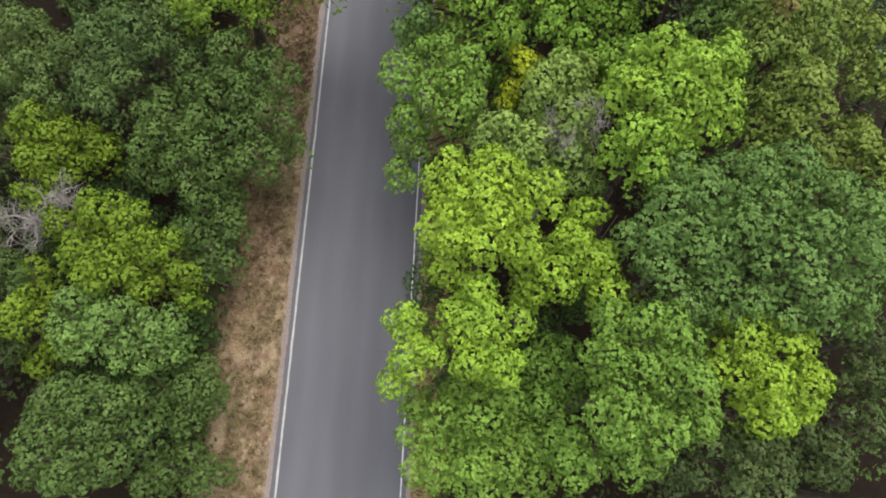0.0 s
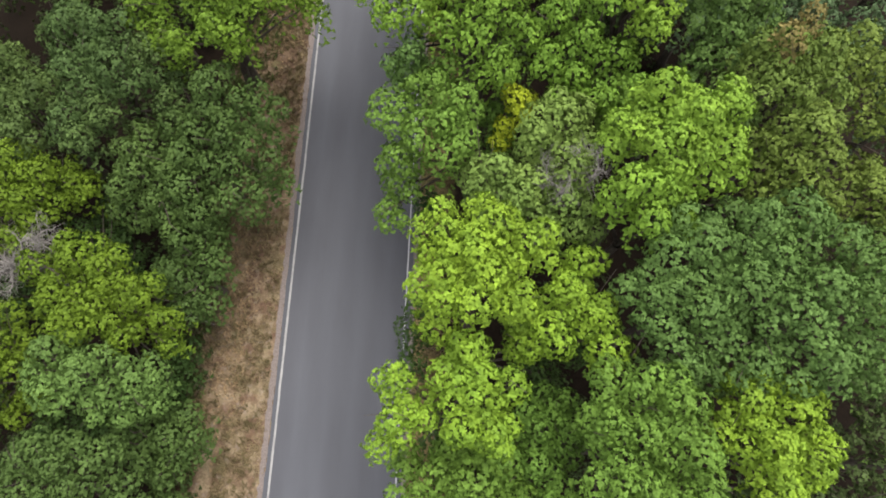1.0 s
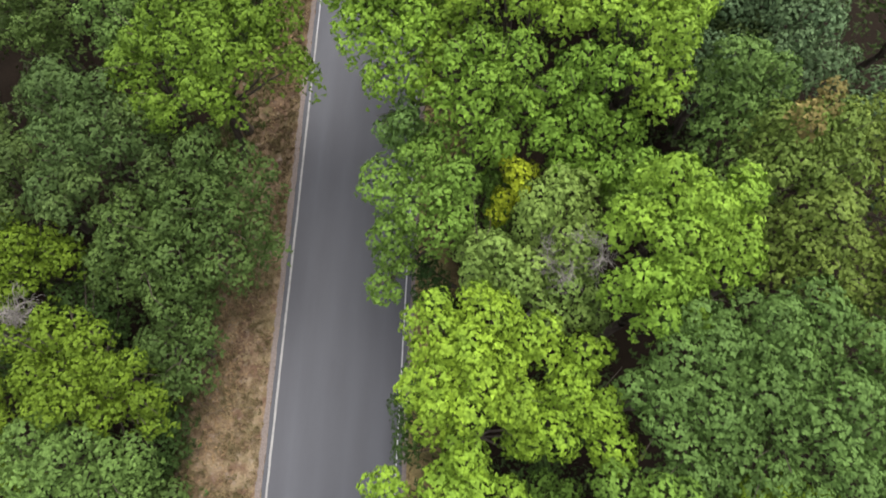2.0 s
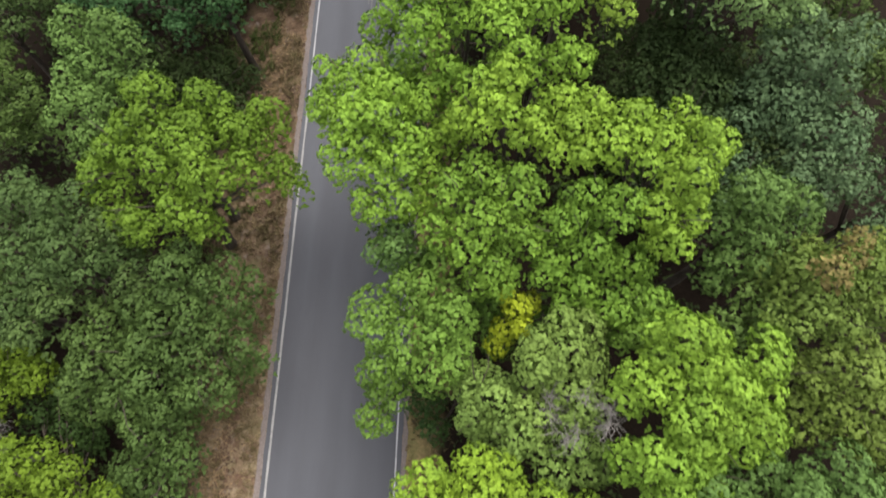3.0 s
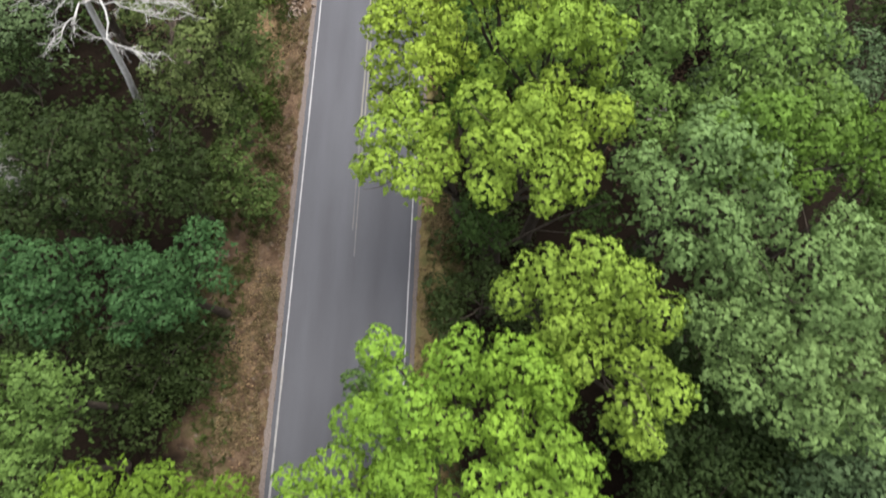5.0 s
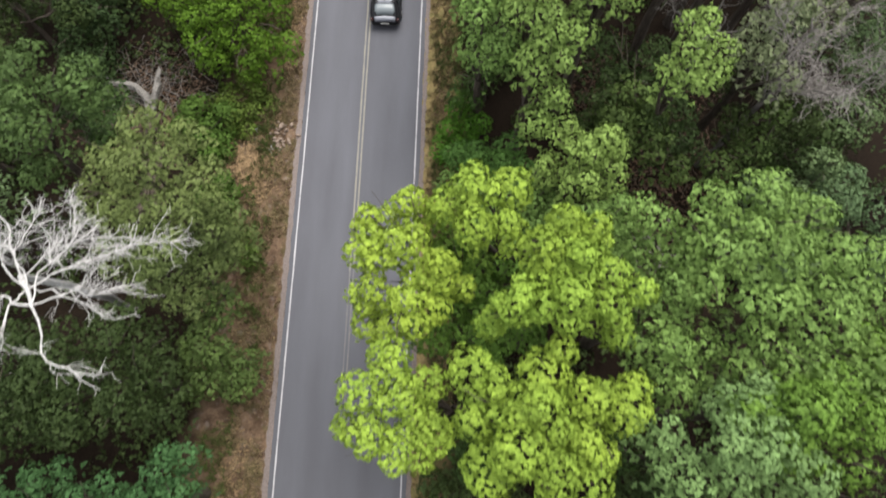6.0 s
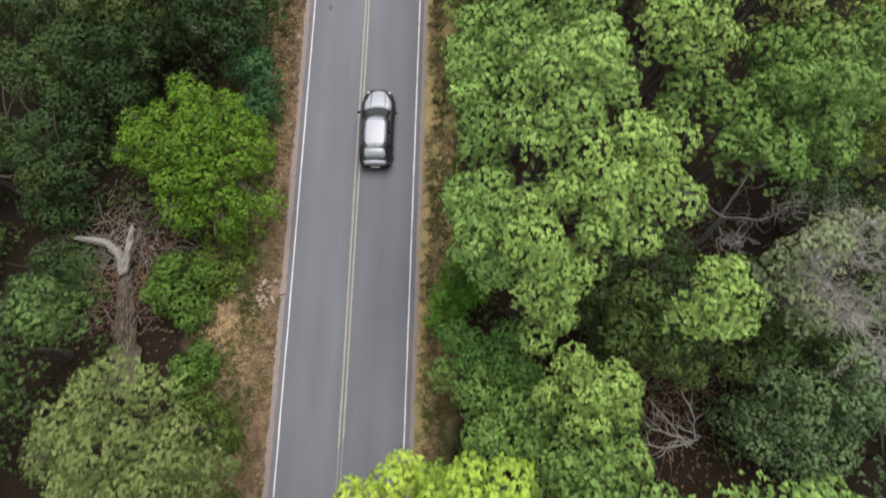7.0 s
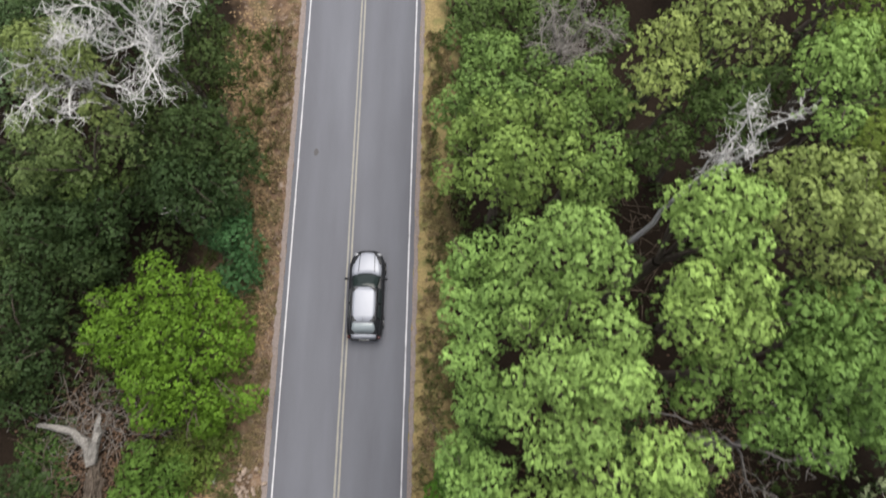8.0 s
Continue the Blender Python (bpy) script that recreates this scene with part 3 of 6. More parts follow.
blades("brown_weeds", 5000, [(-8.2, -3.9, -4, 26), (-7.0, -3.9, 26, 80), (3.8, 5.8, -4, 80)], STRAW_DARK, 0.30, "brown withered weeds among the dry verge grass", 22)

# ---- undergrowth, dry leaves, fallen and dead wood ----
def undergrowth(seed):
    """Low shrubs and seedlings on the floor of the wood, their leaf colour darkened for shade."""
    rng = np.random.default_rng(seed)
    cs, ns = [], []
    for x0, x1, y0, y1, many in ((-24, -7.2, -2, 52, 260), (-24, -8.6, 58, 84, 120), (-26, -14, 48, 60, 40), (5.0, 26, -2, 46, 230), (5.8, 13, 46, 84, 90), (13, 28, 60, 84, 70), (13, 28, 46, 60, 26)):
        for _ in range(many):
            x, y, r = rng.uniform(x0, x1), rng.uniform(y0, y1), rng.uniform(0.45, 1.2)
            if (x + 11.5) ** 2 + (y - 55) ** 2 < 9:
                continue
            c, n = shoots_on(rng, (x, y, hump(x, y) + r * rng.uniform(0.2, 0.9), r), 0.24, 2)
            cs.append(c)
            ns.append(n)
    v, f, soft = foliage(rng, np.concatenate(cs), np.concatenate(ns), 0.16, 4)
    v[:, 2] = np.maximum(v[:, 2], 0.02)
    tagged(new("undergrowth", mesh_from("undergrowth", v, f, LEAF["deep"], False, soft)), "green undergrowth of low shrubs on the woodland floor, darkened for shade", "undergrowth", kind="stuff")


undergrowth(31)


def dry_leaves(name, spots, mat, words, seed):
    """Fallen leaves lying on the ground: spots of (x, y, radius, radius, count)."""
    rng = np.random.default_rng(seed)
    cs = []
    for x, y, rx, ry, count in spots:
        q = rng.normal(0, 0.5, (count, 2)) * np.array((rx, ry)) + np.array((x, y))
        cs.append([(a, b, hump(a, b) + 0.012 + rng.uniform(0, 0.05)) for a, b in q if abs(a) > 3.6])
    c = np.concatenate([np.array(k) for k in cs])
    v, f, soft = foliage(rng, c, np.tile((0, 0, 1.0), (len(c), 1)) + rng.normal(0, 0.25, (len(c), 3)), 0.13, 2)
    tagged(new(name, mesh_from(name, v, f, mat)), words, "fallen leaves", kind="stuff")


ORANGE_LEAF = plain("fallen orange leaves", (0.156, 0.107, 0.060), 0.85, 0, 0.4, 6)
BROWN_LEAF = plain("fallen brown leaves", (0.070, 0.044, 0.029), 0.85, 0, 0.45, 6)
dry_leaves("orange_leaf_litter", [(-6.4, 53.2, 1.5, 1.2, 700), (-5.6, 52.0, 1.0, 1.4, 300), (-5.2, 70.5, 0.8, 3.5, 500), (-4.6, 63, 0.6, 3, 250), (-6.3, 76.5, 1.5, 4.5, 1500), (-5.0, 66, 0.7, 4, 400), (-6.0, 12, 1.2, 6, 700), (-5.2, 34, 0.9, 6, 500)], ORANGE_LEAF, "orange dry leaves heaped on the verge", 41)
dry_leaves("brown_leaf_litter", [(-12.0, 56, 3.5, 4, 1600), (16, 52, 5, 6, 2200), (15, 58, 4, 3, 900), (-5.3, 15, 0.6, 5, 500), (-4.8, 28, 0.8, 6, 400), (-5.0, 46, 0.9, 6, 400), (4.6, 52, 0.6, 14, 500)], BROWN_LEAF, "brown fallen leaves on bare woodland soil", 42)


def fallen_snag(x, y):
    """A broken, bleached fork of an old tree, with its rotten log stretched out behind it and splintered twigs about it."""
    rng = np.random.default_rng(51)
    root = tagged(new("broken_tree"), "broken bleached forked tree trunk lying with its rotten log", "dead tree")
    root.location = (x, y, 0)
    v, f = tube(wander(rng, (0.75, -6.0, 0.2), (0.05, 0, 0.5), 22, 0.04), np.linspace(0.80, 0.24, 22) * rng.uniform(0.7, 1.12, 22), 15)
    v += rng.normal(0, 0.085, v.shape)
    v[:, 2] = 0.25 + (v[:, 2] - 0.25) * 0.55
    child("log", mesh_from("log", v, f, ROTTEN_LOG), root, "rotten brown log")
    tubes = []
    for _ in range(150):
        k = rng.uniform(0, 1) ** 0.6
        a = np.array((0.05 + 0.7 * k + rng.normal(0, 0.10 + 0.28 * k), -6.0 * k, rng.uniform(0.40, 0.62)))
        tubes.append(tube(wander(rng, a, a + np.array((rng.normal(0, 0.15), -rng.uniform(0.5, 1.4), -0.05)), 6, 0.03, 0.05), rng.uniform(0.02, 0.05) * np.array((0.5, 1, 1, 0.9, 0.7, 0.2)), 5))
    v, f = joined(tubes)
    child("splintered_bark", mesh_from("splintered_bark", v, f, ROTTEN_LOG), root, "long loose splinters of bark")["kind"] = "stuff"
    arms = (((0.0, -0.3, 0.55), (-0.35, 0.75, 0.9), (-0.85, 1.25, 1.05), (-2.7, 1.50, 0.85)), ((0.1, -0.2, 0.6), (0.35, 0.8, 1.1), (0.55, 1.5, 1.5), (0.62, 2.1, 1.75)))
    for path, width in zip(arms, ((0.24, 0.22, 0.20, 0.07), (0.24, 0.21, 0.16, 0.02))):
        pts = np.array(path)
        fine = np.stack([np.interp(np.linspace(0, 3, 10), range(4), pts[:, i]) for i in range(3)], 1) + rng.normal(0, 0.03, (10, 3))
        v, f = tube(fine, np.interp(np.linspace(0, 3, 10), range(4), width), 9)
        v += rng.normal(0, 0.030, v.shape)
        child("limb", mesh_from("limb", v, f, WEATHERED), root, "weathered splintered limb")
    tubes = []
    for _ in range(190):
        a = np.array((rng.normal(-0.4, 1.5), rng.normal(1.6, 1.3), 0.08 + 0.3 * rng.random()))
        d = rng.normal(size=3) * np.array((1, 1, 0.15))
        tubes.append(tube(wander(rng, a, a + d / np.linalg.norm(d) * rng.uniform(0.5, 1.8), 4, 0.04), np.linspace(0.016, 0.006, 4), 4))
    v, f = joined(tubes)
    child("twig_spray", mesh_from("twig_spray", v, f, GREYWOOD), root, "grey broken twigs")["kind"] = "stuff"


fallen_snag(-11.9, 55.9)


def rubble(x, y):
    """A small heap of pale broken stones at the roadside, each stone on its own."""
    rng = np.random.default_rng(61)
    root = tagged(new("rubble_heap"), "small heap of pale broken stones on the verge", "stones")
    root.location = (x, y, hump(x, y))
    shapes = []
    for _ in range(6):
        bm = bmesh.new()
        bmesh.ops.create_icosphere(bm, subdivisions=1, radius=1)
        for v in bm.verts:
            v.co *= rng.uniform(0.65, 1.15)
        me = bpy.data.meshes.new("stone")
        bm.to_mesh(me)
        bm.free()
        me.materials.append(STONE)
        shapes.append(me)
    for i in range(46):
        st = child("stone", shapes[i % 6], root)
        r = rng.uniform(0.05, 0.17) if i < 34 else rng.uniform(0.03, 0.07)
        s = 0.42 if i < 34 else 1.1
        st.location = (rng.normal(0, s * 0.8), rng.normal(0, s * 1.2), r * 0.5 + (0.1 if i < 12 else 0))
        st.scale = (r * rng.uniform(0.7, 1.8), r, r * 0.7)
        st.rotation_euler = (rng.uniform(0, 3), rng.uniform(0, 3), rng.uniform(0, 6))


rubble(-4.55, 54.8)


def gravel(seed):
    """Pale gravel and chips spilled along the edge of the road."""
    rng = np.random.default_rng(seed)
    v, f = [], []
    for y0, y1, many in ((53, 63, 700), (63, 82, 350), (-2, 52, 600)):
        for _ in range(many):
            x, y, r = -3.75 - abs(rng.normal(0, 0.45)), rng.uniform(y0, y1), rng.uniform(0.012, 0.045)
            z = hump(x, y) + r * 0.4
            k = len(v)
            v += [(x + r, y, z), (x - r * 0.5, y + r, z), (x - r * 0.6, y - r * 0.9, z), (x, y, z + r * rng.uniform(0.5, 0.9))]
            f += [(k, k + 1, k + 3), (k + 1, k + 2, k + 3), (k + 2, k, k + 3)]
    tagged(new("gravel", mesh_from("gravel", v, f, STONE)), "pale gravel chips spilled along the road edge", "gravel", kind="stuff")


gravel(62)


def fallen_branch(x, y, az, long, seed, mat=None, rise=0.25):
    rng = np.random.default_rng(seed)
    root = tagged(new("fallen_branch"), "bare pale fallen branch among the undergrowth", "branch", "fallen branches")
    root.location = (x, y, hump(x, y))
    end = np.array((math.cos(az) * long, math.sin(az) * long, rise))
    main = wander(rng, (0, 0, 0.12), end, 8, 0.10, 0.25)
    v, f = tube(main, np.linspace(0.06, 0.02, 8) * min(1.0, long / 2.4), 6)
    child("stem", mesh_from("stem", v, f, mat or GREYWOOD, True), root)
    for j in (2, 3, 4, 5, 6):
        d = end / long + rng.normal(0, 0.8, 3) * np.array((1, 1, 0.4))
        br = wander(rng, main[j], main[j] + d / np.linalg.norm(d) * long * rng.uniform(0.25, 0.5), 5, 0.05)
        v, f = tube(br, np.linspace(0.03, 0.010, 5) * min(1.0, long / 2.4), 4)
        child("side_branch", mesh_from("side_branch", v, f, mat or GREYWOOD), root)


for k, turn in enumerate((2.3, 2.75, 3.15, 1.9, 3.5, 2.5)):
    fallen_branch(17.2 + 0.15 * k, 47.5 + 0.1 * k, turn, 3.1 - 0.2 * k, 71 + 100 * k, GREYWOOD, 1.0)
fallen_branch(-10.6, 69.6, -0.9, 2.2, 73)
fallen_branch(15.8, 57.4, -1.1, 3.2, 74)
fallen_branch(17.5, 58.0, 2.9, 3.0, 75)
fallen_branch(-7.2, 12.4, 2.6, 1.8, 76)
fallen_branch(-7.0, 11.6, 2.9, 1.6, 77)
fallen_branch(-5.0, 53.6, 1.2, 0.4, 79, BLEACHED, 0.12)
fallen_branch(-5.9, 54.9, 1.5, 0.4, 80, BLEACHED, 0.2)
fallen_branch(-7.6, 4.6, 0.4, 1.6, 78)


def bleached_tree(x, y, fork, hub, limbs, seed, words):
    """A tall bare tree: a leaning trunk up to its fork and on to a hub, from which crooked limbs reach out; limbs: end, thickness
    and how thickly it is set with sprays of twigs."""
    rng = np.random.default_rng(seed)
    root = tagged(new("dead_tree"), words, "dead tree", "dead trees of the wood")
    root.location = (x, y, -0.02)
    at = np.array((x, y, 0))
    line = np.concatenate((wander(rng, (0, 0, 0), np.array(fork) - at, 9, 0.06), wander(rng, np.array(fork) - at, np.array(hub) - at, 5, 0.03)[1:]))
    v, f = tube(line, np.linspace(0.20, 0.040, len(line)), 8)
    child("trunk", mesh_from("trunk", v, f, BLEACHED, True), root)
    for k, (end, thick, twigs) in enumerate(limbs):
        n = 11
        main = wander(rng, line[-1 - 2 * (k % 3)], np.array(end) - at, n, 0.095, 0.15)
        v, f = tube(main, np.linspace(thick, 0.014, n), 6)
        limb = child("limb", mesh_from("limb", v, f, BLEACHED, True), root)
        tubes = []
        for j in range(4, n):
            for _ in range(twigs):
                d = main[j] - main[j - 1]
                d = d / np.linalg.norm(d) + rng.normal(0, 0.6, 3) * np.array((1, 1, 0.5))
                br = wander(rng, main[j], main[j] + d / np.linalg.norm(d) * rng.uniform(0.35, 1.0), 6, 0.05)
                tubes.append(tube(br, np.linspace(0.012, 0.005, 6), 4))
                for _ in range(6):
                    a = br[rng.integers(1, 6)]
                    e = d / np.linalg.norm(d) + rng.normal(0, 0.8, 3)
                    tubes.append(tube(wander(rng, a, a + e / np.linalg.norm(e) * rng.uniform(0.15, 0.45), 4, 0.03), np.linspace(0.006, 0.003, 4), 3))
        v, f = joined(tubes)
        child("twig_spray", mesh_from("twig_spray", v, f, BLEACHED), limb)["kind"] = "stuff"


bleached_tree(-11.6, 44.6, (-6.7, 43.2, 15.6), (-5.3, 42.2, 17.0),
              [((-3.9, 40.5, 16.7), 0.032, 1), ((-6.4, 40.9, 16.8), 0.032, 1), ((-3.7, 42.0, 16.4), 0.022, 1), ((-3.7, 42.9, 16.0), 0.022, 2),
               ((-3.0, 44.5, 14.9), 0.028, 5), ((-4.7, 44.5, 15.2), 0.025, 4), ((-5.9, 45.4, 15.1), 0.025, 4), ((-6.9, 45.2, 15.1), 0.022, 3),
               ((-8.2, 45.3, 15.5), 0.028, 1), ((-8.2, 42.7, 16.5), 0.030, 2), ((-7.9, 44.0, 15.6), 0.025, 2)],
              81, "tall bleached white leafless tree with forking limbs")
dead_tree(-8.6, 74.8, 13.0, 2.6, 82, BLEACHED, "tall bleached leafless tree with drooping white twigs", (2.2, -2.6), 7, 0.55, 0.9, 0.055, 1.0)
dead_tree(-12.0, 73.4, 11.6, 2.4, 89, BLEACHED, "bleached leafless tree with lacy drooping twigs", (2.4, -2.4), 6, 0.55, 1.0, 0.05, 0.9)
dead_tree(19.0, 53.6, 13.6, 2.4, 83, GREYWOOD, "grey leafless tree with a dense tangle of twigs", (0, 0), 8, 0.8, 1.0, 0.06)
dead_tree(17.4, 57.4, 10.6, 2.4, 84, GREYWOOD, "bare grey tree with long crooked branches", (-0.6, 0), 4, 0.12, 1.0, 0.06)
dead_tree(14.9, 67.3, 15.4, 1.1, 85, BLEACHED, "slender pale leafless tree with crooked limbs", (0, 0), 5, 0.2, 1.0, 0.05)
dead_tree(-14.4, 13.4, 6.5, 1.7, 86, GREYWOOD, "small grey leafless tree with fine twigs", (0, 0), 6, 0.8)
dead_tree(9.6, 16.0, 13.4, 0.8, 87, GREYWOOD, "thin dead tree whose grey twigs show among leaves", (0, 0), 5, 0.7, 1.0, 0.04)
dead_tree(10.2, 74.4, 10.5, 1.6, 88, GREYWOOD, "grey leafless tree among green crowns", (0, 0), 6, 0.7, 1.0, 0.05)
dead_tree(-15.2, 40.8, 8.6, 1.0, 90, BLEACHED, "small bleached leafless tree at the edge of the wood", (0.6, 0), 5, 0.6, 1.0, 0.04)
fallen_branch(-6.5, 67.9, 3.9, 1.6, 91, BLEACHED, 5.6)

# ---- the car ----
SILVER = plain("silver car paint", (0.150, 0.157, 0.181), 0.45, 0.1, 0.02, 3)
DARK_PAINT = plain("dark lower car paint", (0.0094, 0.0099, 0.0114), 0.30, 0.0, 0.05, 3, 0.12)
GLASS_DARK = plain("dark tinted car glass", (0.0083, 0.0125, 0.0120), 0.06, 0.0, 0.02, 3, 0.16)
# the sky's reflection is put into the rear glass as a pale colour
GLASS_REAR = plain("rear glass with sky reflection in its colour", (0.112, 0.130, 0.140), 0.35, 0.0, 0.05, 3)
RUBBER = plain("tyre rubber", (0.0104, 0.0104, 0.0104), 0.85, 0, 0.2, 20)
ALLOY = plain("alloy wheel metal", (0.260, 0.260, 0.270), 0.35, 0.9, 0.05, 10)
LAMP = plain("clear lamp plastic", (0.156, 0.161, 0.172), 0.15, 0.0, 0.05, 20)
RED_LAMP = plain("red lamp plastic", (0.026, 0.0062, 0.0062), 0.2, 0.0, 0.05, 20)
PLATE = plain("pale blank plate", (0.312, 0.312, 0.302), 0.5, 0, 0.05, 20)


def loft(rings):
    """A closed skin through rings of equally many points."""
    bm = bmesh.new()
    rows = [[bm.verts.new(p) for p in ring] for ring in rings]
    n = len(rows[0])
    for a, b in zip(rows, rows[1:]):
        for j in range(n):
            bm.faces.new((a[j], a[(j + 1) % n], b[(j + 1) % n], b[j]))
    bm.faces.new(rows[0][::-1])
    bm.faces.new(rows[-1])
    bmesh.ops.recalc_face_normals(bm, faces=bm.faces)
    return bm


def sheet(grid, thick):
    """A curved panel from rows of points, given a thickness downwards."""
    bm = bmesh.new()
    rows = [[bm.verts.new(p) for p in r] for r in grid]
    for a, b in zip(rows, rows[1:]):
        for j in range(len(a) - 1):
            bm.faces.new((a[j], a[j + 1], b[j + 1], b[j]))
    bmesh.ops.recalc_face_normals(bm, faces=bm.faces)
    bmesh.ops.solidify(bm, geom=bm.faces[:], thickness=thick)
    return bm


def block(x, y, z, a, b, c, bevel):
    bm = bmesh.new()
    bmesh.ops.create_cube(bm, size=1, matrix=Matrix.Translation((x, y, z)) @ Matrix.Diagonal((a, b, c, 1)))
    bmesh.ops.bevel(bm, geom=bm.edges[:], offset=bevel, segments=2, affect="EDGES")
    return bm


def panel(rows, crown=0.03, cols=9, bow=0.0):
    """Points across a panel that is symmetric about the car's length: rows of (y, half width, height)."""
    return [[(hw * s, y - bow * s * s, z - crown * s * s * (1.0 if abs(s) < 0.99 else 1.35)) for s in np.linspace(-1, 1, cols)] for y, hw, z in rows]


def build_car(x, y):
    car = tagged(new("car"), "silver-topped hatchback car with dark sides on the asphalt", "car")
    car.location = (x, y, 0.03)
    ang = np.linspace(0, 2 * math.pi, 28, endpoint=False)
    rings = []
    for yy, hw, zb, zt in ((-2.32, 0.62, 0.40, 0.66), (-2.26, 0.80, 0.32, 0.80), (-2.05, 0.88, 0.26, 0.93), (-1.4, 0.915, 0.22, 0.95), (-0.3, 0.92, 0.2, 0.93), (0.8, 0.92, 0.2, 0.92),
                           (1.4, 0.90, 0.22, 0.90), (1.8, 0.85, 0.25, 0.83), (2.05, 0.74, 0.28, 0.76), (2.2, 0.60, 0.32, 0.70), (2.30, 0.42, 0.38, 0.62)):
        c, h = (zb + zt) / 2, (zt - zb) / 2
        rings.append([(hw * math.copysign(abs(math.cos(a)) ** 0.42, math.cos(a)), yy, c + h * math.copysign(abs(math.sin(a)) ** 0.5, math.sin(a))) for a in ang])
    part("body", loft(rings), DARK_PAINT, car, "dark glossy lower body", True)
    part("bonnet", sheet(panel(((1.02, 0.74, 0.975), (1.3, 0.77, 0.955), (1.6, 0.74, 0.915), (1.85, 0.68, 0.865), (2.05, 0.58, 0.81), (2.2, 0.50, 0.745)), 0.05, 9, 0.13), 0.03), SILVER, car, "silver bonnet", True)
    for s in (-1, 1):
        part("bonnet_crease", sheet([[(s * 0.40, 1.1, 0.985), (s * 0.43, 1.1, 0.98)], [(s * 0.36, 2.1, 0.822), (s * 0.39, 2.1, 0.816)]], 0.012), DARK_PAINT, car)
    cabin = [[(hw * s, yy, z) for s, z in ((-1, 0.92), (-0.80 - 0.0, 1.36), (-0.66, 1.42), (0.66, 1.42), (0.80, 1.36), (1, 0.92))] for yy, hw in ((-1.5, 0.80), (-0.6, 0.83), (0.22, 0.80))]
    part("cabin", loft(cabin), DARK_PAINT, car, "black pillars and window frames")
    part("roof", sheet(panel(((-1.56, 0.54, 1.425), (-1.2, 0.575, 1.455), (-0.6, 0.59, 1.475), (0.0, 0.575, 1.455), (0.24, 0.55, 1.425)), 0.035), 0.03), SILVER, car, "silver roof panel", True)
    part("windscreen", sheet(panel(((0.24, 0.58, 1.405), (0.55, 0.65, 1.26), (0.85, 0.71, 1.08), (1.04, 0.745, 0.985)), 0.05, 9, 0.16), 0.02), GLASS_DARK, car, "dark windscreen", True)
    part("rear_window", sheet(panel(((-2.07, 0.62, 1.01), (-1.86, 0.59, 1.20), (-1.58, 0.54, 1.41)), 0.04), 0.02), GLASS_REAR, car, "rear window with the sky's reflection as pale colour", True)
    part("tailgate", sheet(panel(((-2.31, 0.58, 0.74), (-2.23, 0.62, 0.90), (-2.06, 0.63, 0.995)), 0.03), 0.03), SILVER, car, "silver tailgate", True)
    part("rear_quarter", loft([[(0.80 * s, -1.5, z) for s, z in ((-1, 0.92), (-0.8, 1.36), (-0.66, 1.41), (0.66, 1.41), (0.8, 1.36), (1, 0.92))],
                               [(0.76 * s, -2.1, z) for s, z in ((-1, 0.86), (-0.9, 0.95), (-0.8, 0.97), (0.8, 0.97), (0.9, 0.95), (1, 0.86))]]), DARK_PAINT, car)
    for s in (-1, 1):
        for y0, y1 in ((-1.35, -0.62), (-0.56, 0.18)):
            part("side_window", sheet([[(s * 0.832, y0, 0.97), (s * 0.835, y1, 0.97)], [(s * 0.70, y0 + 0.05, 1.34), (s * 0.70, y1 - 0.05, 1.34)]], 0.012), GLASS_DARK, car)
        part("roof_rail", block(s * 0.62, -0.65, 1.44, 0.035, 1.6, 0.04, 0.01), DARK_PAINT, car, "black roof rail")
        mirror = part("wing_mirror", block(s * 1.0, 0.72, 1.0, 0.22, 0.13, 0.13, 0.035), DARK_PAINT, car, "black wing mirror", True)
        part("mirror_arm", block(s * 0.89, 0.74, 0.95, 0.10, 0.05, 0.05, 0.012), DARK_PAINT, mirror)
        part("headlight", block(s * 0.58, 2.05, 0.70, 0.24, 0.20, 0.09, 0.03), LAMP, car, "clear headlight", True)
        part("tail_light", block(s * 0.76, -2.22, 0.80, 0.16, 0.16, 0.20, 0.03), RED_LAMP, car, "dark red tail light", True)
        for yy in (-1.42, 1.42):
            wheel = new("wheel")
            wheel.parent = car
            wheel.location = (s * 0.82, yy, 0.32)
            for nm, r, w, mat in (("tyre", 0.32, 0.21, RUBBER), ("rim", 0.21, 0.225, ALLOY)):
                bm = bmesh.new()
                bmesh.ops.create_cone(bm, cap_ends=True, segments=28, radius1=r, radius2=r, depth=w, matrix=Matrix.Rotation(math.pi / 2, 4, "Y"))
                bmesh.ops.bevel(bm, geom=[e for e in bm.edges if len(e.link_faces) == 2 and e.calc_face_angle() > 1], offset=0.025, segments=2, affect="EDGES")
                part(nm, bm, mat, wheel, smooth=False)
    part("rear_bumper", block(0, -2.27, 0.50, 1.45, 0.16, 0.24, 0.05), DARK_PAINT, car, "black rear bumper", True)
    part("front_bumper", block(0, 2.21, 0.46, 0.95, 0.18, 0.20, 0.05), DARK_PAINT, car, "black front bumper", True)
    part("number_plate", block(0, -2.345, 0.60, 0.50, 0.02, 0.12, 0.004), PLATE, car, "plain pale plate")
    part("aerial", block(0, -1.42, 1.50, 0.03, 0.10, 0.12, 0.01), DARK_PAINT, car, "short black roof aerial")
    part("wiper", block(0, -1.98, 1.045, 0.36, 0.02, 0.02, 0.005), DARK_PAINT, car)


build_car(1.07, 64.15)

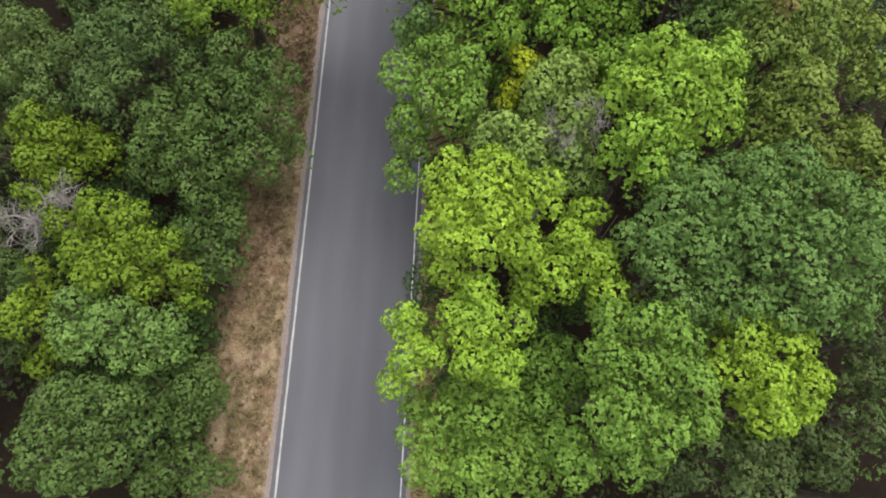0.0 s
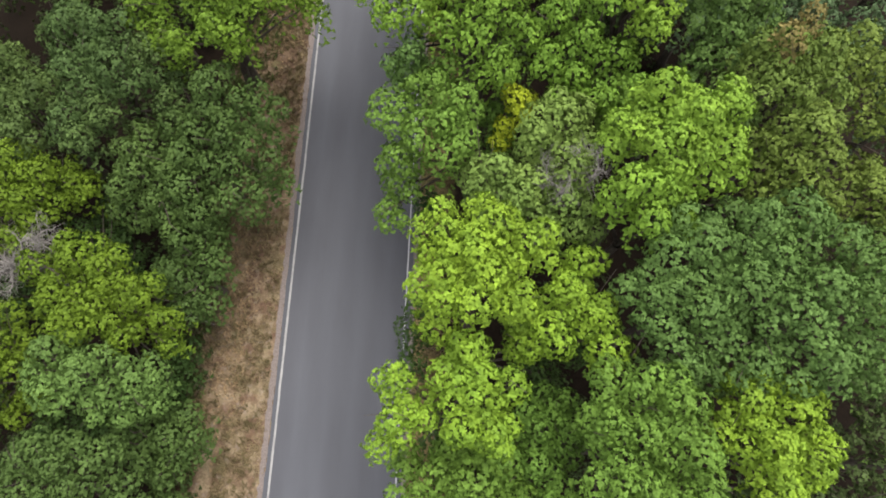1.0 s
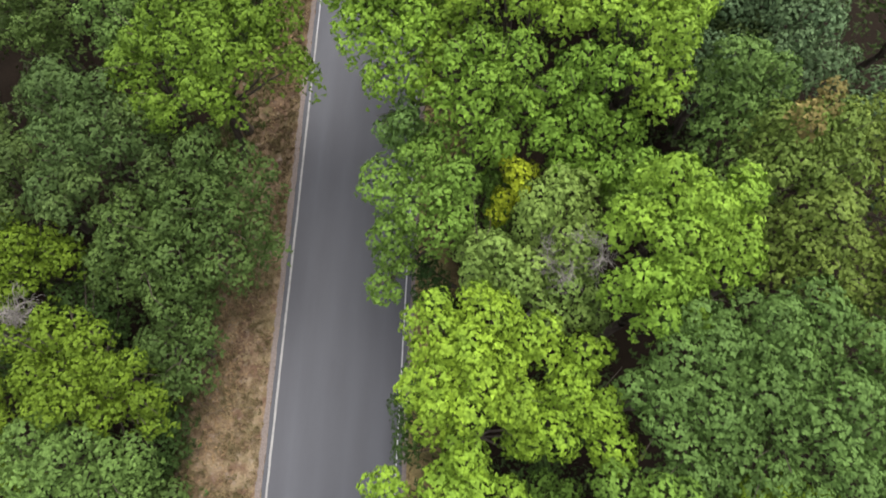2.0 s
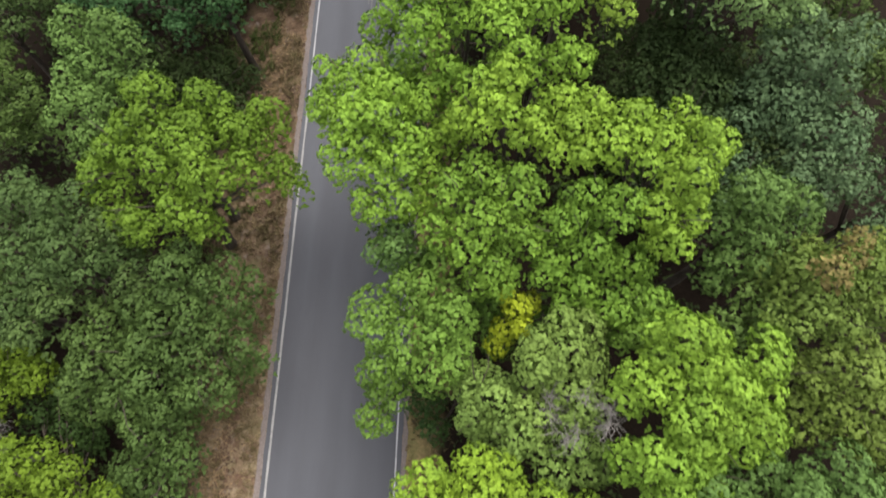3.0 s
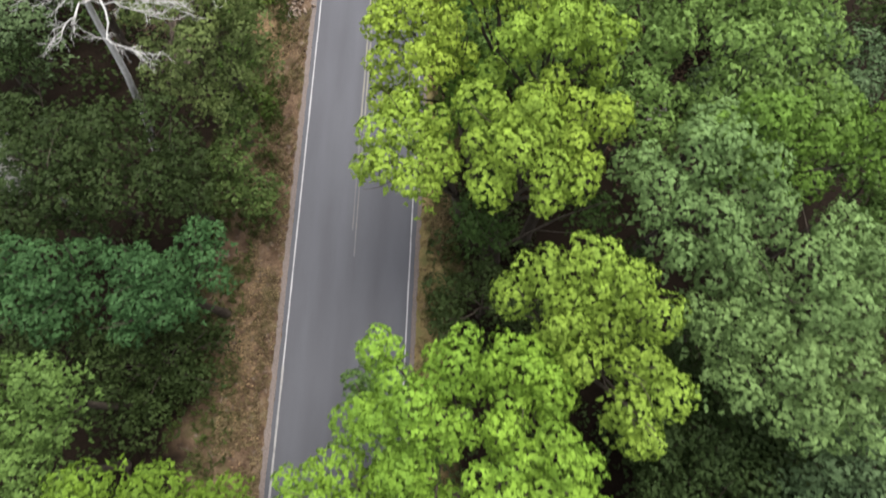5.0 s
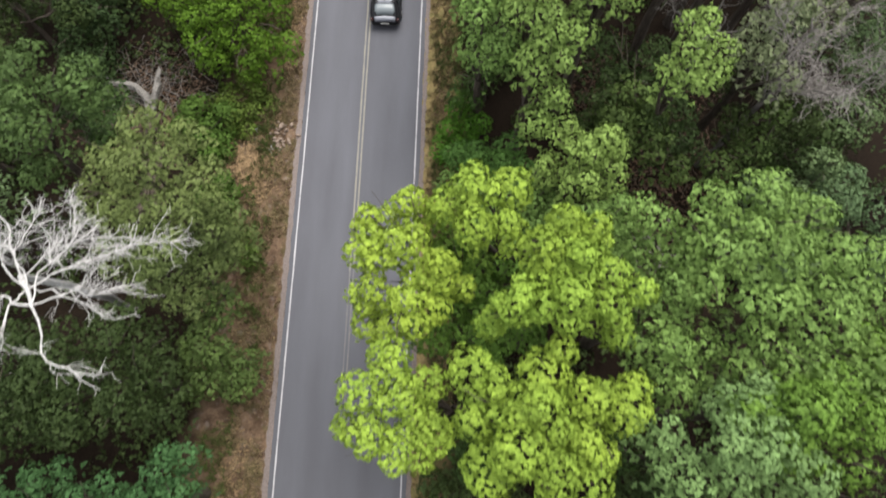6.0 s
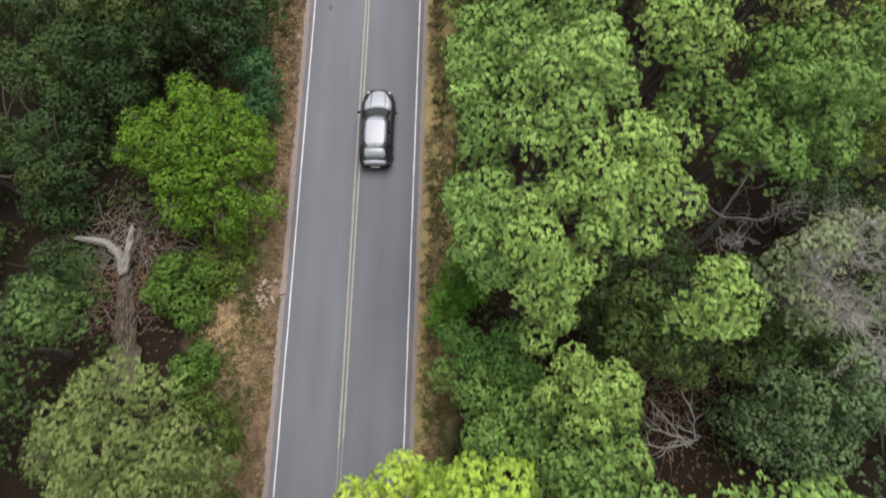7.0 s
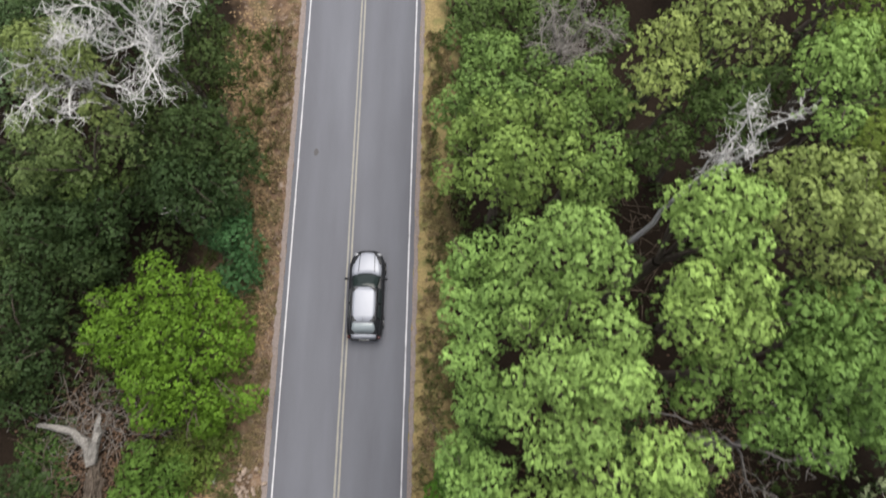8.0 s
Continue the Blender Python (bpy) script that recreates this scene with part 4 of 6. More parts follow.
def brush(seed):
    """Dry brown twigs and brambles strewn over the bare floor of the wood."""
    rng = np.random.default_rng(seed)
    tubes = []
    for x0, x1, y0, y1, many in ((12, 22, 47, 60, 420), (-15, -9.5, 52, 60, 160), (11, 16, 64, 70, 90), (-9, -6.5, 8, 14, 80)):
        for _ in range(many):
            a = np.array((rng.uniform(x0, x1), rng.uniform(y0, y1), 0.03 + 0.35 * rng.random()))
            d = rng.normal(size=3) * np.array((1, 1, 0.25))
            tubes.append(tube(wander(rng, a, a + d / np.linalg.norm(d) * rng.uniform(0.6, 2.2), 5, 0.06, 0.15), np.linspace(0.02, 0.006, 5), 3))
    v, f = joined(tubes)
    tagged(new("dry_brush", mesh_from("dry_brush", v, f, ROTTEN)), "brown dry twigs strewn over the woodland floor", "twigs", kind="stuff")


brush(95)

# ---- trees of the wood ----
tree("mid", 4.0, 19.0, [(0.6, 1.4, 10.5, 1.60), (-1.1, 0.2, 9.7, 1.30), (0.9, -0.8, 10.4, 1.77), (-0.9, -1.5, 8.8, 1.21), (1.5, 0.0, 10.8, 1.24), (-0.9, -2.4, 8.4, 1.00), (-1.3, -3.4, 8.0, 0.89), (-1.0, 3.9, 8.4, 1.07), (-0.3, 1.2, 10.4, 1.07)])
tree("yellow", 7.8, 19.3, [(0.1, 0.3, 10.4, 0.59), (-0.3, -0.4, 10.0, 0.51), (0.6, 0.6, 10.5, 0.47), (-0.5, -0.9, 9.2, 0.44), (0.2, -0.5, 11.0, 0.37), (-0.2, 0.8, 10.8, 0.38)])
tree("pale", 9.3, 17.3, [(0.1, 0.5, 11.9, 1.84), (-0.7, -1.3, 11.6, 1.15), (0.6, -1.1, 11.8, 1.14), (0.9, 1.8, 11.8, 0.89), (-0.7, 0.1, 11.6, 1.17)])
tree("pale", 8.1, 15.6, [(-1.1, 0.8, 10.7, 1.41), (-1.7, 1.6, 10.4, 1.03), (1.5, -0.7, 10.6, 1.58), (2.7, -1.4, 10.5, 0.78), (-0.1, -0.4, 10.8, 1.18), (-1.4, -0.1, 9.9, 0.92)])
tree("bright", 13.3, 16.8, [(-0.6, 1.2, 14.4, 1.46), (1.1, 0.6, 14.4, 1.53), (-1.9, -0.1, 14.3, 1.10), (-0.6, -0.9, 14.5, 1.33), (1.1, -1.1, 14.2, 1.34), (0.1, -0.1, 14.8, 1.16)])
tree("bright", 12.4, 14.4, [(-0.5, 0.2, 13.7, 1.27), (1.1, -0.3, 13.4, 1.03), (-0.3, -0.8, 13.5, 0.84), (-1.3, 0.2, 13.1, 0.70), (0.5, 0.5, 13.9, 1.01)])
tree("lime", 6.3, 12.2, [(-1.2, 1.0, 13.0, 1.40), (0.4, 1.1, 12.8, 1.62), (1.8, 0.7, 13.1, 1.19), (-1.1, -0.6, 12.9, 1.58), (0.4, -0.8, 12.9, 1.57), (1.4, -1.3, 13.2, 0.96), (-1.3, -1.9, 12.0, 0.81), (-0.0, 0.0, 13.5, 1.16)])
tree("lime", 9.6, 10.8, [(0.7, 1.7, 11.4, 1.06), (1.0, 0.0, 11.9, 1.02), (-0.8, -0.5, 11.1, 1.46), (1.6, -1.2, 11.0, 0.83), (-0.2, 0.6, 11.4, 1.05), (-1.5, -1.0, 10.5, 0.85)])
tree("lime", 5.5, 7.6, [(-1.9, 0.5, 12.0, 0.88), (-1.7, -0.8, 11.9, 0.96), (-2.3, -1.6, 11.1, 0.59), (-1.1, -0.4, 11.9, 0.97), (0.5, 1.4, 12.8, 1.15), (0.8, 0.1, 12.7, 1.32), (2.0, 0.5, 13.0, 0.84), (1.5, -1.0, 12.9, 0.92), (-0.2, 0.7, 12.5, 0.77), (0.4, -0.9, 13.0, 0.82)])
tree("green", 14.2, 11.5, [(-0.4, 1.3, 12.8, 2.01), (-1.8, -0.2, 12.7, 1.39), (1.4, 2.0, 13.4, 1.78), (1.0, -0.1, 13.3, 1.93), (-0.5, -0.9, 12.6, 1.97), (-1.0, -2.5, 12.3, 1.17), (0.1, -2.6, 12.3, 1.17)])
tree("green", 17.7, 11.3, [(-0.2, 2.6, 13.6, 1.58), (0.9, 1.8, 13.6, 1.56), (-0.4, 0.0, 13.3, 1.93), (1.0, -0.6, 13.5, 1.71), (-2.3, -2.1, 13.6, 1.48), (-0.5, -2.2, 13.6, 1.48), (1.7, 0.8, 13.8, 1.14), (-1.5, 1.2, 13.8, 1.15), (2.1, -2.0, 12.3, 1.18)])
tree("mid", 11.7, 6.0, [(-0.2, 2.0, 12.9, 1.50), (1.0, 1.7, 13.0, 1.30), (-1.1, 1.0, 13.1, 1.10), (0.1, 0.6, 12.8, 1.66), (1.3, 0.3, 13.0, 1.27), (-0.9, -0.9, 12.9, 1.44), (0.7, -1.2, 13.1, 1.25), (-1.7, -2.3, 12.2, 1.28), (1.7, -0.9, 13.3, 0.88), (-0.2, -2.2, 12.3, 1.09)])
tree("lime", 16.2, 6.8, [(-0.9, 1.1, 12.7, 1.32), (0.6, 0.8, 12.6, 1.51), (-0.5, -0.4, 12.7, 1.30), (0.9, -0.7, 12.7, 1.29), (-0.3, -1.4, 12.8, 1.09), (1.5, -0.3, 13.1, 0.73), (-1.7, -0.1, 13.1, 0.73)])
tree("mid", 6.1, 4.2, [(0.4, 0.8, 9.2, 2.12), (-1.5, 0.3, 8.6, 1.51), (-1.4, -0.9, 8.6, 1.49), (1.5, -0.8, 9.3, 2.08), (0.1, -1.0, 9.1, 1.46), (-2.2, 1.3, 8.0, 0.90), (-0.2, 1.4, 9.4, 1.27)])
tree("mid", 9.1, 5.9, [(-0.2, -0.4, 9.2, 1.28), (0.1, -1.7, 9.6, 1.44), (-0.1, 0.9, 8.7, 1.33), (0.6, 1.9, 8.3, 1.14), (1.0, 0.5, 8.8, 1.10), (-1.5, -0.4, 9.6, 1.05)])
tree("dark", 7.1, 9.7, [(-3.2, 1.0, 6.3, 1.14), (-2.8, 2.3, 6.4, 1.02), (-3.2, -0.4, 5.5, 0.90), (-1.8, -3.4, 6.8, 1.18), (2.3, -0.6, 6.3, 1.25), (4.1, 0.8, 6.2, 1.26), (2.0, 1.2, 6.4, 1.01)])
tree("darkright", 15.4, 3.7, [(-0.5, -0.1, 11.1, 1.54), (1.4, -0.0, 11.1, 1.54), (-1.8, -0.3, 10.8, 1.16), (0.3, 0.7, 11.2, 0.97)])
tree("darkright", 20.1, 5.8, [(-1.0, -1.8, 10.7, 1.38), (0.3, -0.6, 10.4, 1.01), (1.0, 1.2, 9.9, 1.06), (1.4, 2.7, 9.9, 1.08), (-1.9, -0.9, 11.3, 0.77)])
tree("olive", 17.9, 20.1, [(-0.4, 0.5, 13.3, 1.51), (1.2, 0.8, 13.2, 1.33), (-1.2, -0.6, 13.0, 1.32), (0.2, -0.8, 13.2, 1.30), (1.4, -0.8, 13.3, 1.11), (-1.1, 0.9, 12.4, 0.99)])
tree("olive", 18.2, 16.8, [(-0.2, 0.4, 12.6, 1.48), (0.5, -0.4, 12.7, 1.28), (-0.8, -0.7, 12.3, 1.11), (1.1, -1.4, 12.5, 0.91), (0.5, 1.0, 13.4, 1.08), (-1.0, 0.8, 12.4, 0.94)])
tree("green", 16.1, 22.6, [(-0.3, 0.6, 13.5, 1.36), (-0.7, 0.3, 12.3, 1.22), (1.0, 0.1, 12.8, 1.19), (0.0, -0.7, 12.2, 1.42), (-0.7, -1.3, 11.9, 1.01), (1.5, 1.4, 12.5, 0.82)])
tree("olive", 20.8, 20.7, [(1.0, 0.3, 12.0, 1.38), (0.2, 1.0, 12.0, 1.39), (1.5, -1.5, 11.5, 1.15), (-1.2, 0.5, 12.2, 1.37), (-2.3, 0.9, 12.3, 1.14), (1.3, -3.2, 10.9, 0.92)])
tree("shade", 21.3, 48.6, [(-2.2, 0.4, 3.2, 1.27), (-0.1, 1.0, 3.6, 1.51), (1.6, 0.1, 3.6, 1.50), (0.1, -1.4, 3.6, 1.48)])
tree("bright", 2.4, 26.0, [(0.3, 1.9, 11.9, 1.15), (-0.9, 0.2, 11.9, 1.20), (0.5, -0.5, 12.0, 1.15), (1.2, 2.9, 11.7, 0.95), (-1.7, 2.3, 12.4, 1.00), (-0.8, 1.2, 12.5, 1.38), (-1.6, 0.6, 11.9, 1.00), (-0.1, -0.4, 12.8, 1.33), (-0.8, -1.4, 12.3, 1.15), (0.8, -1.7, 12.8, 1.22), (0.0, -2.9, 12.0, 0.86), (1.5, -0.9, 12.9, 1.03), (0.8, 0.6, 12.9, 0.96), (1.6, 0.7, 12.5, 0.88), (1.9, 1.7, 12.0, 0.81), (-0.4, 3.0, 12.0, 0.82), (-2.3, 1.0, 11.8, 0.41), (1.2, -2.6, 12.3, 0.75)])
tree("bright", 4.5, 30.7, [(-1.4, 2.0, 12.9, 0.93), (-0.1, 0.3, 13.4, 1.49), (1.3, 1.5, 13.5, 1.41), (-0.4, -1.6, 13.6, 1.15), (0.6, -2.7, 13.4, 0.95), (-2.2, -0.3, 12.1, 0.73), (-1.3, -0.1, 13.2, 1.00), (1.1, -0.5, 13.7, 0.97)])
tree("bright", 7.9, 29.9, [(-0.3, 2.1, 14.1, 1.57), (1.1, 2.7, 13.9, 0.99), (0.5, -0.5, 14.8, 1.37), (-1.0, -1.3, 14.7, 1.18), (1.4, -2.0, 14.6, 1.08), (-0.4, -2.7, 14.7, 1.07), (-1.6, -3.2, 14.3, 0.81), (0.5, 1.6, 13.6, 1.19), (-0.8, 0.3, 14.4, 0.94)])
tree("bright", 8.1, 25.4, [(-2.4, 0.4, 14.3, 0.89), (-1.3, 0.1, 14.4, 1.05), (0.7, 0.2, 14.6, 1.13), (1.9, 0.4, 14.8, 0.86), (1.2, -0.8, 14.6, 1.20), (-0.1, -0.6, 14.3, 0.87), (-1.0, 0.9, 14.8, 0.87)])
tree("bright", 12.3, 23.8, [(-0.9, 1.5, 14.7, 1.03), (0.5, 1.5, 15.0, 0.93), (-0.4, 0.2, 15.1, 1.24), (1.0, 0.2, 15.2, 0.98), (0.4, -0.9, 14.7, 0.99), (0.3, -2.3, 14.3, 0.91), (-0.3, -1.5, 14.4, 0.67), (-1.7, 0.6, 14.8, 0.84), (1.8, 1.1, 14.7, 0.51), (0.9, -1.6, 14.2, 0.59)])
tree("brightmid", 6.6, 22.3, [(-0.2, 1.4, 13.4, 1.25), (1.0, 0.9, 13.6, 1.06), (-1.3, 0.9, 13.3, 0.90), (0.0, -0.4, 13.3, 1.23), (1.3, -0.5, 13.2, 1.06), (0.4, -1.7, 12.9, 1.06), (-1.6, -0.1, 12.4, 0.92), (-0.6, -1.2, 12.5, 0.81)])
tree("brightmid", 10.6, 21.1, [(-0.6, 1.7, 13.9, 1.04), (0.4, 1.3, 14.0, 0.94), (-0.4, 0.3, 12.8, 1.16), (-0.7, -0.9, 11.8, 1.10), (1.0, -0.1, 12.2, 1.28), (1.8, -1.3, 11.8, 1.10), (0.6, -1.5, 11.4, 0.93), (-1.7, -0.2, 11.9, 0.93), (-1.5, 1.1, 13.0, 0.90)])
tree("mid", 12.4, 19.4, [(-0.2, 0.3, 11.2, 1.05), (0.5, -0.5, 10.8, 0.95), (-0.6, -0.6, 10.5, 0.90)])
tree("green", 15.9, 19.6, [(0.2, 0.2, 11.6, 1.10), (-0.6, -0.5, 11.2, 0.95), (0.7, -0.7, 11.4, 0.90)])
tree("green", 3.3, 27.5, [(0.0, -5.6, 10.4, 1.01), (-0.8, -5.8, 10.1, 0.61), (1.0, -5.9, 9.9, 1.03), (0.2, -4.9, 10.1, 0.72), (-0.5, 3.9, 7.1, 1.53), (0.9, 1.8, 8.1, 1.44), (-1.7, 4.4, 6.4, 0.92)])
tree("dark", 7.7, 38.7, [(-1.5, -0.3, 10.3, 1.13), (-0.9, 0.3, 11.5, 0.87), (-0.4, -0.3, 8.4, 0.97), (-1.3, 0.3, 5.3, 1.09), (3.5, 0.1, 10.3, 1.14)])
tree("lime2", 9.9, 33.4, [(-1.8, 1.5, 15.3, 1.04), (-0.4, 1.6, 15.2, 1.23), (0.7, 1.1, 15.1, 1.05), (1.7, 0.4, 15.0, 0.78), (-0.8, 0.8, 14.4, 1.08), (0.2, 0.2, 14.0, 1.27), (-1.2, -0.0, 14.0, 0.91), (1.3, -1.2, 14.9, 1.02), (1.9, -1.9, 14.8, 0.76), (1.2, -2.9, 14.8, 1.00), (0.7, -2.4, 14.5, 0.77), (-0.6, -1.0, 14.2, 0.71), (-2.5, 1.1, 14.1, 0.73)])
tree("sage", 13.9, 38.1, [(-1.6, -0.1, 14.4, 1.33), (-0.4, 1.0, 14.7, 1.33), (0.9, 0.4, 14.7, 1.51), (-0.4, -1.3, 14.3, 1.50), (1.4, -0.9, 14.8, 1.10), (-1.2, -2.0, 13.9, 0.94), (0.7, -2.3, 14.2, 1.30), (1.7, 2.1, 14.3, 1.18), (-2.2, 1.1, 13.9, 0.98), (0.2, 2.3, 14.5, 1.17)])
tree("sage", 17.2, 35.1, [(0.5, 1.5, 14.6, 1.29), (-0.7, 0.4, 14.6, 1.27), (1.4, 0.9, 14.7, 1.09), (-1.8, -0.5, 14.4, 1.26), (-0.4, -1.0, 14.8, 1.41), (1.0, -1.2, 14.9, 1.22), (0.6, 0.2, 14.8, 1.08)])
tree("sage", 15.8, 32.4, [(-1.6, 1.0, 14.0, 1.26), (-0.2, 0.3, 14.6, 1.39), (1.4, -0.1, 14.7, 1.55), (-1.6, -0.5, 14.0, 0.97), (0.3, -1.2, 14.3, 1.21), (1.9, -1.6, 14.4, 1.03), (-2.2, 1.8, 13.4, 0.94), (2.2, -0.5, 14.9, 0.85), (-1.1, 1.0, 14.9, 0.87)])
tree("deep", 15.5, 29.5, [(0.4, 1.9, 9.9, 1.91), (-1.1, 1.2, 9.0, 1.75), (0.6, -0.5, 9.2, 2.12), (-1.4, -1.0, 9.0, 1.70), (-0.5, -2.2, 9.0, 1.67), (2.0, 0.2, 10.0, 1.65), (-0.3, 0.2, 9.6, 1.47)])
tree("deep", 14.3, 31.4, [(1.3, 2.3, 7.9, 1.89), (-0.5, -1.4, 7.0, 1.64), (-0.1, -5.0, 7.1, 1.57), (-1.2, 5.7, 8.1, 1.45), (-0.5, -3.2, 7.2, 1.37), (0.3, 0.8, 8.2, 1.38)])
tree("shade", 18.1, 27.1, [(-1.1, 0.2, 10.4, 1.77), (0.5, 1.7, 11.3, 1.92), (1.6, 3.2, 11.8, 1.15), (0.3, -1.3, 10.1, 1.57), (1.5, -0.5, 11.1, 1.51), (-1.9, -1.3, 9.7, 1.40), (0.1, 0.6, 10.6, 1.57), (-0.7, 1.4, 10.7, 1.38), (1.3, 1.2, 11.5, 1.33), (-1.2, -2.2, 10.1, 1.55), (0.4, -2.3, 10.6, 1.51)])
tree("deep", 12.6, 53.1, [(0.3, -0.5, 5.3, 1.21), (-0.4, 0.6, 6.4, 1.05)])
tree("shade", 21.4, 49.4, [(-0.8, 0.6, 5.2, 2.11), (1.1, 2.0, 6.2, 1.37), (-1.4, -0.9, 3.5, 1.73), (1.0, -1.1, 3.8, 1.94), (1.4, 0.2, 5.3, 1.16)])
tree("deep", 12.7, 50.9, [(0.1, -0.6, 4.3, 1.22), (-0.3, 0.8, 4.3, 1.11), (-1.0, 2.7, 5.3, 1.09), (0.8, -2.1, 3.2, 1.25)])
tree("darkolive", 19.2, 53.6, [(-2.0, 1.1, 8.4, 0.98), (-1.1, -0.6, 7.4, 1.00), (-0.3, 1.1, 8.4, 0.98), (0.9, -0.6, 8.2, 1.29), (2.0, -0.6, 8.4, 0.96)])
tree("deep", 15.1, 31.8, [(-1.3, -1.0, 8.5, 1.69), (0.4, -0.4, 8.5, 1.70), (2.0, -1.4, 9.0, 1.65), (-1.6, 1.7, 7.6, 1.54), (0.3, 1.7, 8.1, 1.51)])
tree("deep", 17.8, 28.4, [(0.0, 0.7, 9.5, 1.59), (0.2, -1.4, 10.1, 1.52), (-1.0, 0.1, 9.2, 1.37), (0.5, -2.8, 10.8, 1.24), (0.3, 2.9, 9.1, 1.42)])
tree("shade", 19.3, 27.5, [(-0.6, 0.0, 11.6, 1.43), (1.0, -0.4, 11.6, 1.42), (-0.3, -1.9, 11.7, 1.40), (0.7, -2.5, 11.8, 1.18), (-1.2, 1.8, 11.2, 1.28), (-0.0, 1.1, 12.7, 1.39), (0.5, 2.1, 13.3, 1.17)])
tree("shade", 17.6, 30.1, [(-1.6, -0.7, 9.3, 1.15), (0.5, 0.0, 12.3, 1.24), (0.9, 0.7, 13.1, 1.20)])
tree("mid", 19.4, 41.1, [(-0.8, -0.3, 13.3, 1.24), (0.7, -0.3, 13.4, 1.03), (-0.0, 1.0, 13.2, 1.26), (0.9, -1.3, 13.5, 0.81)])
tree("yellowgreen", 3.5, 44.6, [(-1.0, 1.6, 12.6, 0.97), (0.4, 2.2, 12.9, 1.06), (-0.9, 0.5, 12.4, 0.97), (0.3, 0.5, 12.9, 1.14), (1.4, -0.4, 13.5, 0.91), (0.7, -1.4, 12.9, 1.11), (2.2, -0.7, 13.2, 0.46), (-0.9, -0.9, 11.7, 0.98), (-1.1, -1.8, 11.1, 0.70), (-0.3, -1.9, 11.5, 0.78)])
tree("yellowgreen", 7.3, 45.9, [(-1.2, 1.0, 13.6, 1.03), (-0.1, 1.2, 13.8, 0.74), (-0.3, -0.3, 14.0, 0.90), (-1.3, -0.4, 13.8, 0.73), (1.5, -0.4, 14.5, 0.88), (2.3, -0.5, 14.7, 0.87), (0.7, -1.3, 14.7, 0.86), (-2.1, 0.7, 13.3, 0.75)])
tree("yellowgreen", 8.8, 43.4, [(0.3, 0.9, 14.8, 1.02), (1.3, 0.6, 14.8, 0.68), (-1.5, -0.3, 14.6, 0.93), (-0.2, -0.4, 14.9, 1.00), (1.1, -0.5, 14.9, 0.91), (1.6, -1.1, 14.7, 0.50), (-0.8, 0.4, 14.5, 0.86), (-2.2, -0.8, 14.3, 0.51), (2.2, 0.1, 14.7, 0.42)])
tree("yellowgreen", 3.7, 39.9, [(-0.3, 1.4, 13.2, 1.07), (-1.2, 0.5, 12.8, 0.72), (0.3, 0.3, 13.3, 1.13), (-0.9, -0.8, 12.9, 0.88), (0.3, -1.2, 13.2, 1.03), (1.2, -0.7, 13.5, 0.85), (-1.7, -0.6, 12.5, 0.45), (1.0, 0.8, 13.6, 0.69)])
tree("yellowgreen", 7.3, 39.4, [(-1.3, 1.7, 14.1, 0.76), (-0.6, 1.0, 14.4, 0.99), (0.6, 0.6, 14.9, 1.11), (0.0, -0.5, 14.5, 0.80), (1.1, -1.0, 14.5, 0.79), (-0.7, -1.1, 13.5, 0.84), (-1.2, 0.2, 13.5, 0.77), (2.0, -1.3, 14.6, 0.63), (1.1, -1.8, 14.7, 0.54)])
tree("yellowgreen", 9.3, 40.1, [(-1.2, 0.9, 14.9, 0.81), (0.0, 0.2, 15.1, 0.87), (1.0, -0.0, 15.0, 0.71), (-0.1, -0.9, 15.0, 0.94), (-0.7, 1.6, 14.7, 0.49), (1.4, 0.6, 14.7, 0.49), (0.5, -1.3, 14.8, 0.63)])
tree("midsoft", 14.6, 45.4, [(-1.2, 0.9, 14.8, 1.04), (0.3, 1.0, 14.6, 1.32), (1.9, 0.8, 14.6, 1.31), (-1.2, -0.5, 14.6, 1.38), (0.5, -0.8, 14.9, 1.52), (-1.6, -1.6, 14.5, 0.85), (-0.2, -0.0, 14.8, 1.03)])
tree("midsoft", 16.3, 43.0, [(0.5, 1.6, 14.9, 1.18), (-1.4, 0.2, 14.7, 1.34), (-0.2, 0.0, 14.8, 1.16), (1.4, 1.6, 15.0, 1.01), (1.3, 0.2, 14.8, 1.00), (-1.5, -0.8, 14.4, 1.01), (1.4, -1.4, 14.3, 1.17), (-1.9, -1.6, 14.3, 0.83), (-0.5, -1.4, 14.4, 1.00), (0.8, 0.7, 14.8, 1.01)])
tree("midsoft", 12.5, 43.5, [(-0.6, 2.6, 13.3, 1.12), (-0.8, 1.8, 12.7, 1.14), (0.1, 0.3, 12.6, 1.31), (-0.4, -1.3, 12.6, 1.29), (0.9, -1.5, 12.7, 1.09), (0.1, -2.6, 12.8, 1.08), (1.4, -2.3, 12.6, 0.73), (0.5, 1.6, 12.7, 1.14), (-0.8, 0.2, 12.0, 0.77)])
tree("mid", 15.7, 40.0, [(-0.5, 0.2, 14.3, 1.47), (-1.7, 0.1, 14.7, 0.80), (0.2, 0.5, 14.6, 0.97), (1.4, -0.1, 14.6, 0.96), (1.4, -1.4, 14.6, 0.63), (-0.5, -1.0, 14.4, 0.96), (0.9, 1.1, 14.7, 0.81)])
tree("green", 7.6, 49.0, [(-1.0, 0.8, 5.8, 1.25), (0.2, -0.1, 6.3, 1.21), (1.3, -0.2, 7.2, 1.29), (0.9, 1.4, 4.9, 1.03), (-2.5, 1.6, 4.4, 0.92), (-0.7, -1.1, 6.3, 1.20), (0.9, -1.4, 6.8, 1.18)])
